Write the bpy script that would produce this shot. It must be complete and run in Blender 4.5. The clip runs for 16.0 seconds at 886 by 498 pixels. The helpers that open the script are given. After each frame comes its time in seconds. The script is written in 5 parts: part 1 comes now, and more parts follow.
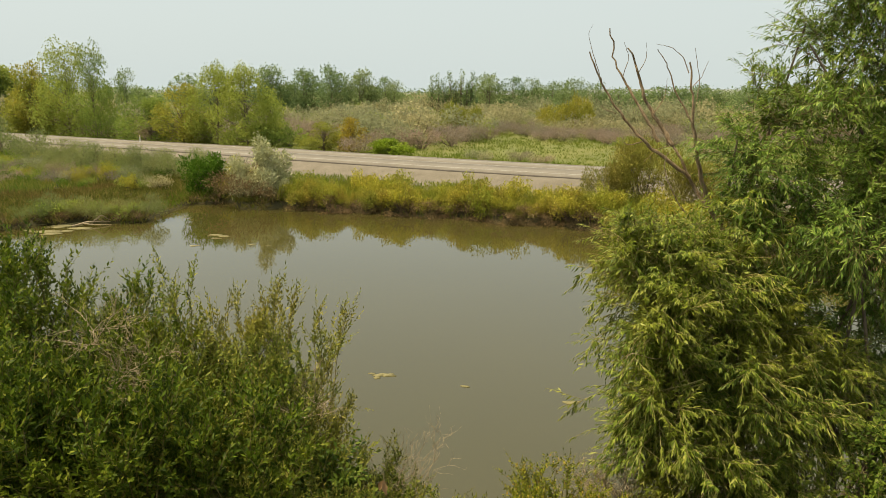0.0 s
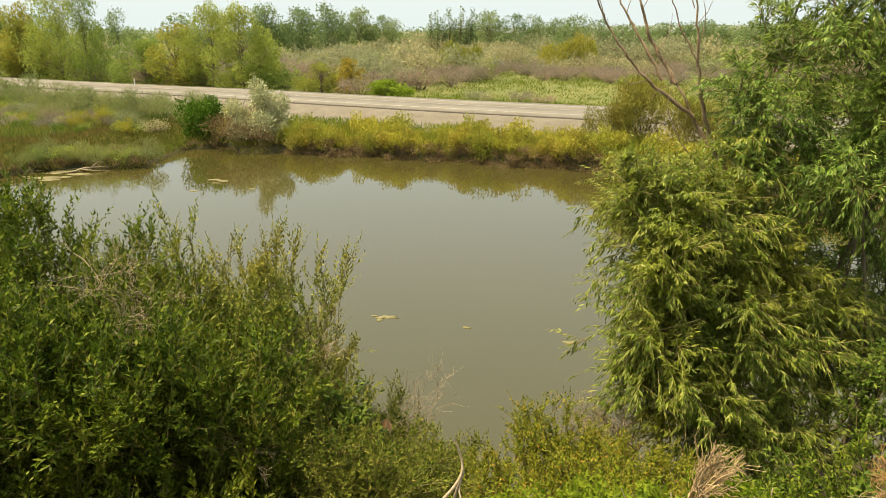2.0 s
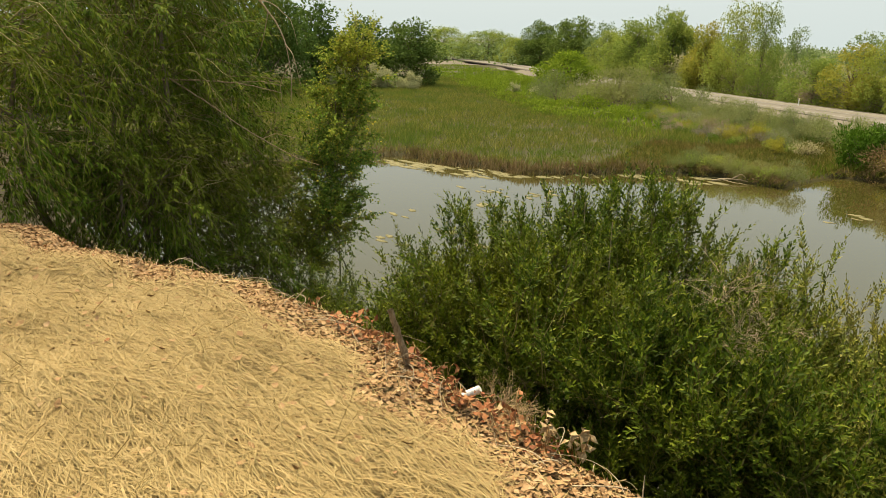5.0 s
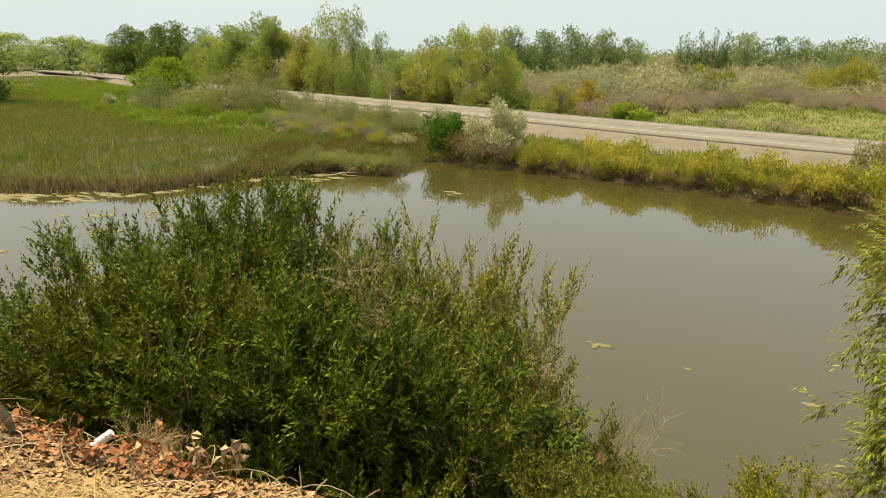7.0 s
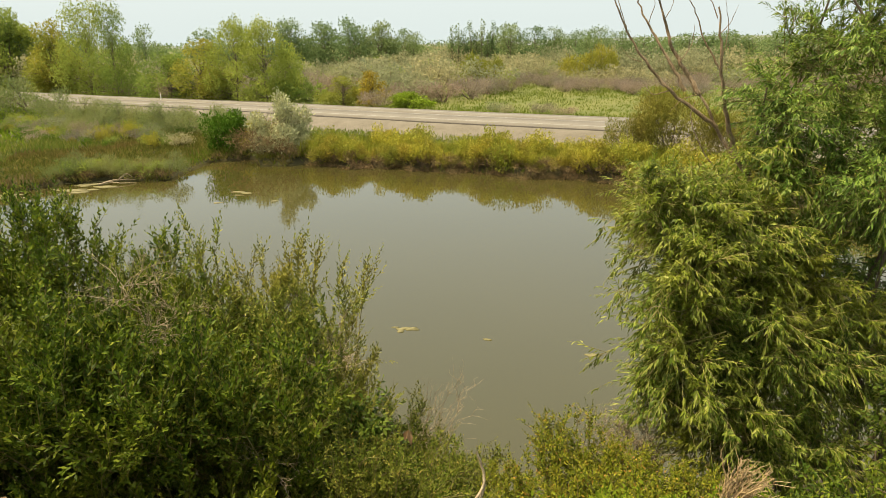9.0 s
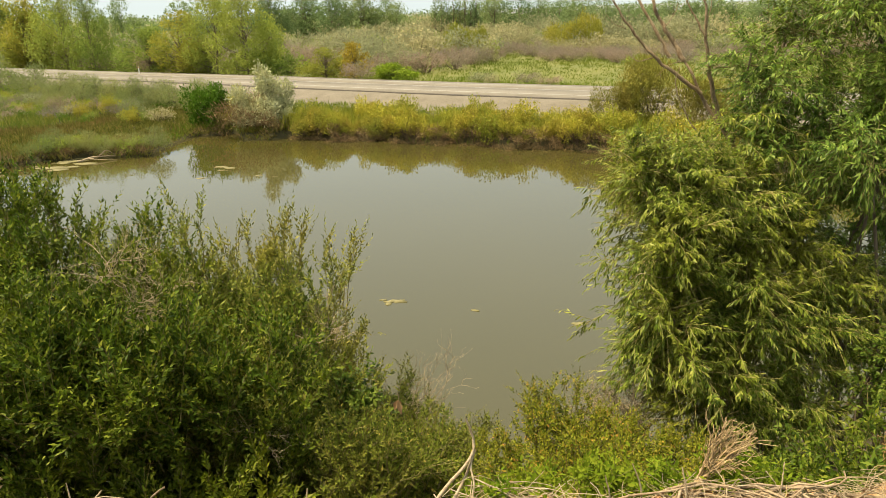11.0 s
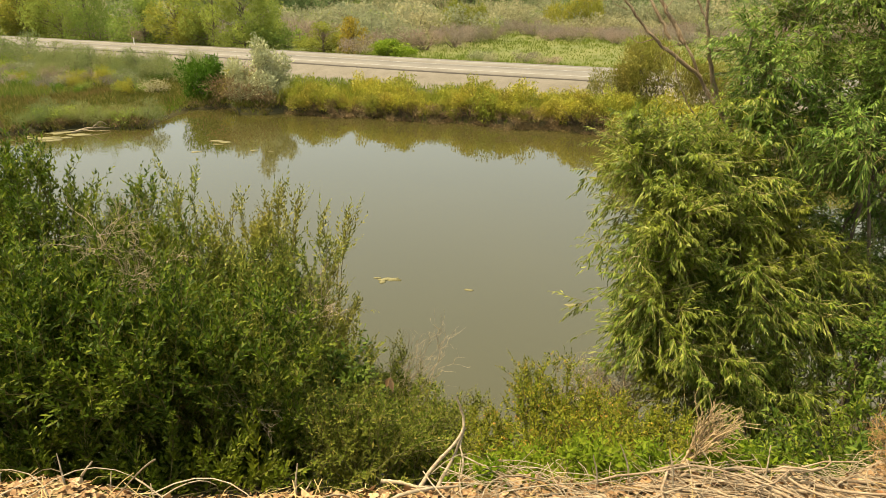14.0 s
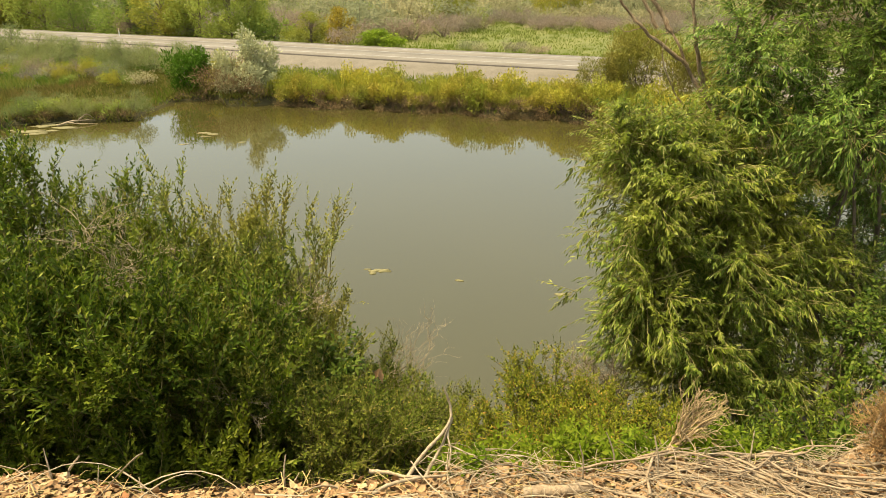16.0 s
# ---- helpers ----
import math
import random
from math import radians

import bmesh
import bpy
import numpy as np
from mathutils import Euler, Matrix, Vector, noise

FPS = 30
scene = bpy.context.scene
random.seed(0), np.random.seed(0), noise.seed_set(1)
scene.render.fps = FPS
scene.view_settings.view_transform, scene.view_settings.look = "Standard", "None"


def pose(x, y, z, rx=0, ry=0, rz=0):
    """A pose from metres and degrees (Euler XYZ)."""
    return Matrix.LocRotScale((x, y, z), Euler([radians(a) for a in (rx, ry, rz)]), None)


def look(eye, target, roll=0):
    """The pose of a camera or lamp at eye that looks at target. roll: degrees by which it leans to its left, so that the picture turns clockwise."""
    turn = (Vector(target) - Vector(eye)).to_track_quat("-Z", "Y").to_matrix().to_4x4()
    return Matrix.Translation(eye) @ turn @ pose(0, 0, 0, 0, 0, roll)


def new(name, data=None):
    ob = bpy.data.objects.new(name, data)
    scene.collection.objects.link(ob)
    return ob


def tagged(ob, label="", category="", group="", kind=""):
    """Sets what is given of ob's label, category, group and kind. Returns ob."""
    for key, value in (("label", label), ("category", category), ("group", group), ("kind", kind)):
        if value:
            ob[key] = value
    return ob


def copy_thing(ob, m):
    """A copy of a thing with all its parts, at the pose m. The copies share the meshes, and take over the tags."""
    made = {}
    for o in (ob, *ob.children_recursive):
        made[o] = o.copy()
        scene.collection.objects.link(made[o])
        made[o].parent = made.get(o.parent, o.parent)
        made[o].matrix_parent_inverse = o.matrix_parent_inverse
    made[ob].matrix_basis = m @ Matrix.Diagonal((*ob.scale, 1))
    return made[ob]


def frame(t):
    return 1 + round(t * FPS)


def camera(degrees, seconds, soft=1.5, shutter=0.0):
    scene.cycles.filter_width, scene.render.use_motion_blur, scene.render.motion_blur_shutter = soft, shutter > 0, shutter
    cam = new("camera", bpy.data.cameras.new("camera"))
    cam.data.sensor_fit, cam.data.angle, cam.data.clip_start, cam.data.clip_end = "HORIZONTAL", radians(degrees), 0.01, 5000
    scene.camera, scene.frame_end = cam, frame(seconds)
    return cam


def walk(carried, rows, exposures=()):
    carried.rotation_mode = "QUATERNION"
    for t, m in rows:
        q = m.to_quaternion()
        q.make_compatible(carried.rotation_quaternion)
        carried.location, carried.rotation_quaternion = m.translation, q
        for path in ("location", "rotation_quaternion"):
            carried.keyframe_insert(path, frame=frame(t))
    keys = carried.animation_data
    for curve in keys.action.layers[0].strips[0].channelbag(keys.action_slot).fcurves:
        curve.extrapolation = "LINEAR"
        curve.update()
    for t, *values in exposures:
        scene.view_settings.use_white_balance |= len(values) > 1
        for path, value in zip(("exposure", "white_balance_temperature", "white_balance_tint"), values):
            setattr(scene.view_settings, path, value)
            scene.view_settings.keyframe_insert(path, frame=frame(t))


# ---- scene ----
EXPOSURES = [(0.0, 0.7, 7700, 10), (0.5, 0.95, 7700, 10), (1.5, 1.06, 7700, 10), (2.5, 1.07, 7700, 10), (3.0, 0.95, 7700, 10), (4.0, 0.77, 7700, 10), (6.5, 0.84, 7700, 10), (8.5, 0.92, 7700, 10), (12.0, 1.1, 7700, 10), (16.0, 1.12, 7700, 10)]
SKY = 0.078
SUN = 4.8

# ---- camera and its way ----
cam = camera(67.26, 16.0, 0.5)
PATH = [
    (0, (0.003, -0.077, 9.647), (0.090, 9.661, 7.372), 0.41),
    (0.5, (0.003, -0.077, 9.647), (0.118, 9.544, 6.921), 0.36),
    (1, (0.003, -0.077, 9.647), (0.109, 9.487, 6.725), 0.11),
    (1.5, (0.003, -0.077, 9.647), (0.078, 9.454, 6.619), 0.07),
    (2, (0.003, -0.077, 9.647), (0.076, 9.430, 6.547), -0.12),
    (2.5, (0.003, -0.077, 9.647), (0.036, 9.390, 6.424), -0.03),
    (3, (-0.038, -0.096, 9.654), (-1.287, 9.229, 6.265), 0.05),
    (3.5, (-0.114, -0.131, 9.668), (-3.286, 8.825, 6.549), 0.95),
    (4, (-0.155, -0.150, 9.675), (-5.121, 7.969, 6.606), 1.40),
    (4.2, (-0.155, -0.150, 9.675), (-5.807, 7.517, 6.630), 1.72),
    (4.5, (-0.161, -0.144, 9.673), (-6.686, 6.804, 6.649), 1.60),
    (4.8, (-0.167, -0.138, 9.670), (-7.313, 6.185, 6.680), 1.50),
    (5.2, (-0.174, -0.131, 9.667), (-7.706, 5.754, 6.726), 1.30),
    (5.6, (-0.182, -0.123, 9.663), (-7.680, 5.820, 6.756), 1.10),
    (6, (-0.190, -0.115, 9.660), (-7.122, 6.487, 6.770), 0.95),
    (6.3, (-0.195, -0.109, 9.658), (-6.224, 7.332, 6.781), 0.87),
    (6.5, (-0.164, -0.103, 9.656), (-5.345, 7.963, 6.811), 0.80),
    (7, (-0.085, -0.098, 9.657), (-3.247, 8.962, 6.841), 0.32),
    (7.5, (-0.032, -0.076, 9.646), (-1.412, 9.425, 6.847), 0.24),
    (8, (-0.001, -0.079, 9.647), (-0.475, 9.509, 6.846), 0.16),
    (8.5, (0.003, -0.077, 9.647), (-0.315, 9.503, 6.794), -0.28),
    (9, (-0.001, -0.077, 9.642), (-0.238, 9.481, 6.712), -0.62),
    (11.5, (0.000, -0.073, 9.625), (0.003, 9.332, 6.227), -1.01),
    (12, (0.002, -0.071, 9.624), (0.011, 9.317, 6.181), -0.45),
    (12.5, (0.004, -0.070, 9.623), (0.011, 9.302, 6.136), -0.25),
    (13, (0.004, -0.069, 9.624), (0.034, 9.283, 6.085), -0.14),
    (13.5, (0.004, -0.071, 9.625), (0.038, 9.273, 6.064), 0.01),
    (14, (0.004, -0.068, 9.623), (0.035, 9.253, 6.002), 0.08),
    (14.5, (0.006, -0.073, 9.626), (0.062, 9.236, 5.973), 0.02),
    (15, (0.011, -0.071, 9.625), (0.128, 9.217, 5.920), 0.02),
    (15.5, (0.021, -0.067, 9.624), (0.170, 9.210, 5.893), -0.17),
    (16, (0.024, -0.072, 9.625), (0.193, 9.196, 5.874), -0.14),
]
walk(cam, [(t, look(eye, target, roll)) for t, eye, target, roll in PATH], EXPOSURES)

# ---- sky, haze and sun ----
SUN_EL, SUN_AZ = 64.0, 281.0   # degrees; the azimuth runs clockwise from +y
world = bpy.data.worlds.new("hazy_sky")
scene.world = world
world.use_nodes = True
wt = world.node_tree
wt.nodes.clear()
w_out = wt.nodes.new("ShaderNodeOutputWorld")
w_bg = wt.nodes.new("ShaderNodeBackground")
w_sky = wt.nodes.new("ShaderNodeTexSky")
w_sky.sky_type, w_sky.sun_disc = "NISHITA", False
w_sky.sun_elevation, w_sky.sun_rotation = radians(SUN_EL), radians(SUN_AZ)
w_sky.air_density, w_sky.dust_density, w_sky.ozone_density = 1.0, 6.0, 1.0
w_mix = wt.nodes.new("ShaderNodeMix")
w_mix.data_type = "RGBA"
w_mix.inputs[0].default_value = 0.86
w_mix.inputs[7].default_value = (5.35, 6.55, 7.30, 1.0)   # high thin cloud, an even pale grey
wt.links.new(w_sky.outputs[0], w_mix.inputs[6])
wt.links.new(w_mix.outputs[2], w_bg.inputs[0])
w_bg.inputs[1].default_value = SKY
wt.links.new(w_bg.outputs[0], w_out.inputs[0])

sun_data = bpy.data.lights.new("sun", "SUN")
sun_data.energy, sun_data.angle, sun_data.color = SUN, radians(14), (1.0, 0.89, 0.68)
sun = new("sun", sun_data)
az, el = radians(SUN_AZ), radians(SUN_EL)
sun.matrix_world = look((0, 0, 0), (-math.sin(az) * math.cos(el), -math.cos(az) * math.cos(el), -math.sin(el)))


# ---- materials ----
def material(name):
    m = bpy.data.materials.new(name)
    m.use_nodes = True
    nt = m.node_tree
    return m, nt, nt.nodes["Principled BSDF"], nt.nodes["Material Output"]


def add(nt, kind, **values):
    n = nt.nodes.new(kind)
    for key, v in values.items():
        n.inputs[key.replace("_", " ")].default_value = v
    return n


def ramp(nt, source, stops):
    n = nt.nodes.new("ShaderNodeValToRGB")
    while len(n.color_ramp.elements) < len(stops):
        n.color_ramp.elements.new(0.5)
    for e, (at, c) in zip(n.color_ramp.elements, stops):
        e.position, e.color = at, (*c, 1)
    nt.links.new(source, n.inputs[0])
    return n.outputs[0]


def blend(nt, factor, a, b, mode="MIX"):
    n = nt.nodes.new("ShaderNodeMix")
    n.data_type, n.blend_type = "RGBA", mode
    for sock, v in ((0, factor), (6, a), (7, b)):
        if isinstance(v, (int, float)):
            n.inputs[sock].default_value = v
        elif isinstance(v, tuple):
            n.inputs[sock].default_value = (*v, 1)
        else:
            nt.links.new(v, n.inputs[sock])
    return n.outputs[2]


def noise_out(nt, scale, detail=4.0, rough=0.6, stretch=None):
    geo = nt.nodes.new("ShaderNodeNewGeometry")
    src = geo.outputs["Position"]
    if stretch:
        mp = nt.nodes.new("ShaderNodeMapping")
        mp.inputs["Scale"].default_value = stretch
        nt.links.new(src, mp.inputs[0])
        src = mp.outputs[0]
    n = add(nt, "ShaderNodeTexNoise", Scale=scale, Detail=detail, Roughness=rough)
    nt.links.new(src, n.inputs["Vector"])
    return n.outputs[0]


def foliage(name, stops, patch, patch_scale=0.9, patch_amount=0.55, through_light=0.25, rough=0.65, own_tint=0.0, gloss=0.04):
    """Leaves: a tint of its own for every leaf, patches of another tint, some light through the blade."""
    m, nt, bsdf, out = material(name)
    geo = nt.nodes.new("ShaderNodeNewGeometry")
    col = ramp(nt, geo.outputs["Random Per Island"], stops)
    info = nt.nodes.new("ShaderNodeObjectInfo")
    own = ramp(nt, info.outputs["Random"], [(0.0, (0.72, 0.80, 0.80)), (0.5, (1.0, 1.0, 1.0)), (1.0, (1.28, 1.16, 1.10))])
    col = blend(nt, own_tint, col, own, "MULTIPLY")
    spots = ramp(nt, noise_out(nt, patch_scale, 3.0), [(0.45, (0, 0, 0)), (0.68, (patch_amount,) * 3)])
    col = blend(nt, spots, col, patch)
    nt.links.new(col, bsdf.inputs["Base Color"])
    bsdf.inputs["Roughness"].default_value = rough
    bsdf.inputs["Specular IOR Level"].default_value = gloss
    thin = nt.nodes.new("ShaderNodeBsdfTranslucent")
    nt.links.new(col, thin.inputs[0])
    mix = nt.nodes.new("ShaderNodeMixShader")
    mix.inputs[0].default_value = through_light
    nt.links.new(bsdf.outputs[0], mix.inputs[1])
    nt.links.new(thin.outputs[0], mix.inputs[2])
    nt.links.new(mix.outputs[0], out.inputs[0])
    return m


def rough_matter(name, stops, scale, bump=0.3, rough=0.9, fine=6.0, stretch=None, island=0.0, distance=0.02):
    """Bark, soil, gravel: two scales of noise in the colour, and a relief."""
    m, nt, bsdf, out = material(name)
    big, small = noise_out(nt, scale, 5.0, 0.65, stretch), noise_out(nt, scale * fine, 4.0, 0.7, stretch)
    col = ramp(nt, big, stops)
    col = blend(nt, 0.55, col, ramp(nt, small, [(0.3, (0.45, 0.45, 0.45)), (0.7, (1.35, 1.35, 1.35))]), "MULTIPLY")
    if island:
        geo = nt.nodes.new("ShaderNodeNewGeometry")
        col = blend(nt, island, col, ramp(nt, geo.outputs["Random Per Island"], [(0.0, (0.5, 0.48, 0.45)), (1.0, (1.5, 1.5, 1.45))]), "MULTIPLY")
    nt.links.new(col, bsdf.inputs["Base Color"])
    bsdf.inputs["Roughness"].default_value = rough
    bsdf.inputs["Specular IOR Level"].default_value = 0.2
    b = add(nt, "ShaderNodeBump", Strength=bump, Distance=distance)
    nt.links.new(small, b.inputs["Height"])
    nt.links.new(b.outputs[0], bsdf.inputs["Normal"])
    return m


def scatter_matter(name, stops, rough=0.75, through_light=0.0):
    """Loose dry pieces, each with a tint of its own."""
    m, nt, bsdf, out = material(name)
    geo = nt.nodes.new("ShaderNodeNewGeometry")
    col = ramp(nt, geo.outputs["Random Per Island"], stops)
    col = blend(nt, 0.5, col, ramp(nt, noise_out(nt, 45.0), [(0.3, (0.6, 0.58, 0.55)), (0.7, (1.25, 1.25, 1.25))]), "MULTIPLY")
    nt.links.new(col, bsdf.inputs["Base Color"])
    bsdf.inputs["Roughness"].default_value = rough
    return m


M = {}
M["bush_leaf"] = foliage("bush_willow_leaf", [(0.0, (0.029, 0.055, 0.006)), (0.4, (0.045, 0.080, 0.007)), (0.75, (0.099, 0.154, 0.013)), (1.0, (0.216, 0.246, 0.033))], (0.120, 0.128, 0.008), 0.8, 0.6, 0.30, 0.5, gloss=0.10)
M["pale_bush_leaf"] = foliage("pale_willow_leaf", [(0.0, (0.063, 0.092, 0.013)), (0.45, (0.135, 0.176, 0.027)), (0.8, (0.237, 0.260, 0.043)), (1.0, (0.380, 0.355, 0.099))], (0.270, 0.209, 0.038), 0.9, 0.6, 0.25, 0.55, gloss=0.10)
M["willow_leaf"] = foliage("weeping_willow_leaf", [(0.0, (0.060, 0.095, 0.012)), (0.35, (0.085, 0.134, 0.014)), (0.75, (0.216, 0.280, 0.037)), (1.0, (0.372, 0.390, 0.095))], (0.227, 0.228, 0.025), 0.9, 0.6, 0.34, 0.38, gloss=0.16)
M["tall_leaf"] = foliage("tall_willow_leaf", [(0.0, (0.045, 0.085, 0.012)), (0.35, (0.076, 0.147, 0.020)), (0.75, (0.172, 0.273, 0.043)), (1.0, (0.303, 0.386, 0.100))], (0.179, 0.226, 0.029), 0.9, 0.5, 0.34, 0.38, gloss=0.16)
M["olive_leaf"] = foliage("olive_shrub_leaf", [(0.0, (0.040, 0.062, 0.008)), (0.5, (0.090, 0.122, 0.016)), (0.9, (0.165, 0.190, 0.030)), (1.0, (0.290, 0.230, 0.060))], (0.170, 0.150, 0.030), 1.6, 0.5, 0.2)
M["broad_leaf"] = foliage("oval_shrub_leaf", [(0.0, (0.023, 0.048, 0.006)), (0.5, (0.058, 0.105, 0.012)), (1.0, (0.143, 0.190, 0.030))], (0.091, 0.130, 0.018), 1.6, 0.4, 0.2, 0.45, gloss=0.08)
M["yellow_leaf"] = foliage("yellowing_shrub_leaf", [(0.0, (0.052, 0.078, 0.009)), (0.5, (0.144, 0.173, 0.016)), (0.9, (0.247, 0.244, 0.031)), (1.0, (0.392, 0.207, 0.049))], (0.217, 0.190, 0.024), 1.6, 0.5, 0.25)
M["vine_leaf"] = foliage("broad_weed_leaf", [(0.0, (0.056, 0.104, 0.008)), (0.6, (0.120, 0.188, 0.014)), (1.0, (0.200, 0.248, 0.028))], (0.160, 0.192, 0.016), 2.5, 0.5, 0.35)
M["elm_leaf"] = foliage("poplar_sapling_leaf", [(0.0, (0.068, 0.137, 0.022)), (0.5, (0.155, 0.254, 0.036)), (0.85, (0.297, 0.364, 0.060)), (1.0, (0.594, 0.481, 0.078))], (0.392, 0.377, 0.050), 0.6, 0.45, 0.25)
M["dark_leaf"] = foliage("shaded_willow_leaf", [(0.0, (0.036, 0.070, 0.008)), (0.6, (0.090, 0.153, 0.014)), (1.0, (0.198, 0.242, 0.035))], (0.156, 0.153, 0.020), 0.5, 0.5)
M["tree_green"] = foliage("cottonwood_leaf", [(0.00, (0.179, 0.239, 0.050)), (0.60, (0.222, 0.289, 0.064)), (1.00, (0.274, 0.340, 0.086))], (0.285, 0.319, 0.060), 0.14, 0.6, 0.5, own_tint=1.0)
# far elm leaves lightened and made bluer: distance haze put into the colour
M["tree_hazed"] = foliage("elm_leaf_haze_tint", [(0.00, (0.135, 0.192, 0.078)), (0.60, (0.164, 0.230, 0.094)), (1.00, (0.202, 0.273, 0.121))], (0.187, 0.246, 0.094), 0.12, 0.5, 0.5, own_tint=1.0)
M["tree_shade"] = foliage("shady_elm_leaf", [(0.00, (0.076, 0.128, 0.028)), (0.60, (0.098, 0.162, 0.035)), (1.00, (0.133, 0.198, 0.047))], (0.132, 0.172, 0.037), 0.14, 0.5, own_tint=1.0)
M["tree_yellow"] = foliage("turning_tree_leaf", [(0.00, (0.211, 0.225, 0.041)), (0.60, (0.262, 0.268, 0.052)), (1.00, (0.318, 0.302, 0.059))], (0.230, 0.268, 0.049), 0.16, 0.6, 0.5, own_tint=1.0)
M["tree_orange"] = foliage("autumn_shrub_leaf", [(0.00, (0.200, 0.171, 0.028)), (0.60, (0.261, 0.216, 0.034)), (1.00, (0.297, 0.234, 0.044))], (0.191, 0.199, 0.028), 0.3, 0.5, own_tint=1.0)
M["sage_leaf"] = foliage("silver_sage_leaf", [(0.00, (0.252, 0.260, 0.145)), (0.60, (0.302, 0.309, 0.175)), (1.00, (0.351, 0.355, 0.208))], (0.288, 0.255, 0.147), 0.4, 0.5, 0.5, own_tint=1.0)
M["silver_leaf"] = foliage("olive_silver_leaf", [(0.00, (0.343, 0.353, 0.194)), (0.60, (0.416, 0.426, 0.240)), (1.00, (0.489, 0.494, 0.293))], (0.318, 0.318, 0.147), 0.6, 0.4, 0.15)
M["brown_leaf"] = foliage("dry_brush_twig", [(0.00, (0.230, 0.184, 0.147)), (0.60, (0.284, 0.229, 0.187)), (1.00, (0.343, 0.284, 0.243))], (0.240, 0.221, 0.130), 0.4, 0.5, 0.5, own_tint=1.0)
M["dead_brush"] = foliage("dead_brush_twig", [(0.0, (0.100, 0.068, 0.033)), (0.6, (0.199, 0.135, 0.070)), (1.0, (0.350, 0.247, 0.139))], (0.133, 0.113, 0.038), 0.4, 0.5, 0.1)
M["thicket_leaf"] = foliage("grey_thicket_leaf", [(0.00, (0.178, 0.202, 0.080)), (0.60, (0.222, 0.248, 0.101)), (1.00, (0.271, 0.297, 0.129))], (0.187, 0.240, 0.065), 0.3, 0.5, 0.45, own_tint=1.0)
M["bank_leaf"] = foliage("bank_scrub_leaf", [(0.00, (0.241, 0.264, 0.041)), (0.50, (0.320, 0.336, 0.048)), (0.85, (0.384, 0.373, 0.059)), (1.00, (0.405, 0.344, 0.071))], (0.339, 0.274, 0.060), 0.45, 0.6, own_tint=1.0)
M["bank_rust"] = foliage("turning_bank_leaf", [(0.00, (0.219, 0.191, 0.040)), (0.50, (0.279, 0.250, 0.048)), (0.85, (0.324, 0.287, 0.059)), (1.00, (0.337, 0.265, 0.061))], (0.170, 0.237, 0.030), 0.5, 0.6, own_tint=1.0)
M["tamarisk_leaf"] = foliage("tamarisk_spray", [(0.00, (0.164, 0.172, 0.034)), (0.60, (0.217, 0.219, 0.044)), (1.00, (0.274, 0.249, 0.061))], (0.260, 0.205, 0.060), 0.5, 0.5, own_tint=0.5)
M["green_shrub"] = foliage("fresh_green_shrub_leaf", [(0.0, (0.043, 0.103, 0.009)), (0.6, (0.081, 0.172, 0.017)), (1.0, (0.143, 0.236, 0.031))], (0.114, 0.172, 0.020), 0.5, 0.5, own_tint=1.0)
M["reed"] = foliage("marsh_reed_blade", [(0.0, (0.107, 0.141, 0.025)), (0.55, (0.191, 0.212, 0.043)), (0.9, (0.279, 0.268, 0.072)), (1.0, (0.372, 0.323, 0.119))], (0.093, 0.167, 0.025), 0.16, 0.85, 0.35, 0.7)
M["reed_dry"] = foliage("dry_reed_blade", [(0.0, (0.144, 0.102, 0.048)), (0.5, (0.258, 0.180, 0.090)), (1.0, (0.372, 0.288, 0.168))], (0.156, 0.156, 0.048), 0.3, 0.5, 0.2, 0.7)
M["grass"] = foliage("field_grass_blade", [(0.00, (0.129, 0.174, 0.024)), (0.50, (0.160, 0.208, 0.029)), (1.00, (0.199, 0.239, 0.044))], (0.089, 0.151, 0.015), 0.07, 0.8, 0.5, 0.7)
M["marsh_green"] = foliage("marsh_weed_leaf", [(0.0, (0.081, 0.099, 0.018)), (0.55, (0.153, 0.161, 0.034)), (0.9, (0.235, 0.207, 0.058)), (1.0, (0.286, 0.207, 0.091))], (0.194, 0.132, 0.050), 0.16, 0.7, 0.25)
M["weed_green"] = foliage("rank_green_weed", [(0.0, (0.116, 0.190, 0.019)), (0.6, (0.200, 0.289, 0.027)), (1.0, (0.289, 0.357, 0.047))], (0.152, 0.227, 0.026), 0.12, 0.6, 0.25)
M["bark"] = rough_matter("grey_brown_bark", [(0.3, (0.085, 0.062, 0.042)), (0.7, (0.200, 0.160, 0.118))], 9.0, 0.6, 0.9, 5.0, (1, 1, 0.25))
M["dead_wood"] = rough_matter("bleached_dead_wood", [(0.3, (0.210, 0.147, 0.089)), (0.7, (0.380, 0.294, 0.200))], 14.0, 0.5, 0.85, 5.0, (1, 1, 0.3), 0.4)
M["red_wood"] = rough_matter("reddish_peeling_bark", [(0.3, (0.160, 0.105, 0.058)), (0.7, (0.371, 0.279, 0.180))], 22.0, 1.0, 0.9, 4.0, (1, 1, 0.3))
M["twig_green"] = rough_matter("olive_twig_bark", [(0.3, (0.110, 0.095, 0.035)), (0.7, (0.235, 0.205, 0.085))], 20.0, 0.2, 0.7, 4.0, None, 0.5)
M["twig_yellow"] = rough_matter("yellow_willow_twig", [(0.3, (0.230, 0.200, 0.070)), (0.7, (0.400, 0.350, 0.140))], 20.0, 0.2, 0.6, 4.0, None, 0.4)
M["twig_pale"] = rough_matter("pale_dry_twig", [(0.3, (0.252, 0.191, 0.121)), (0.7, (0.420, 0.350, 0.249))], 25.0, 0.3, 0.8, 4.0, None, 0.5)
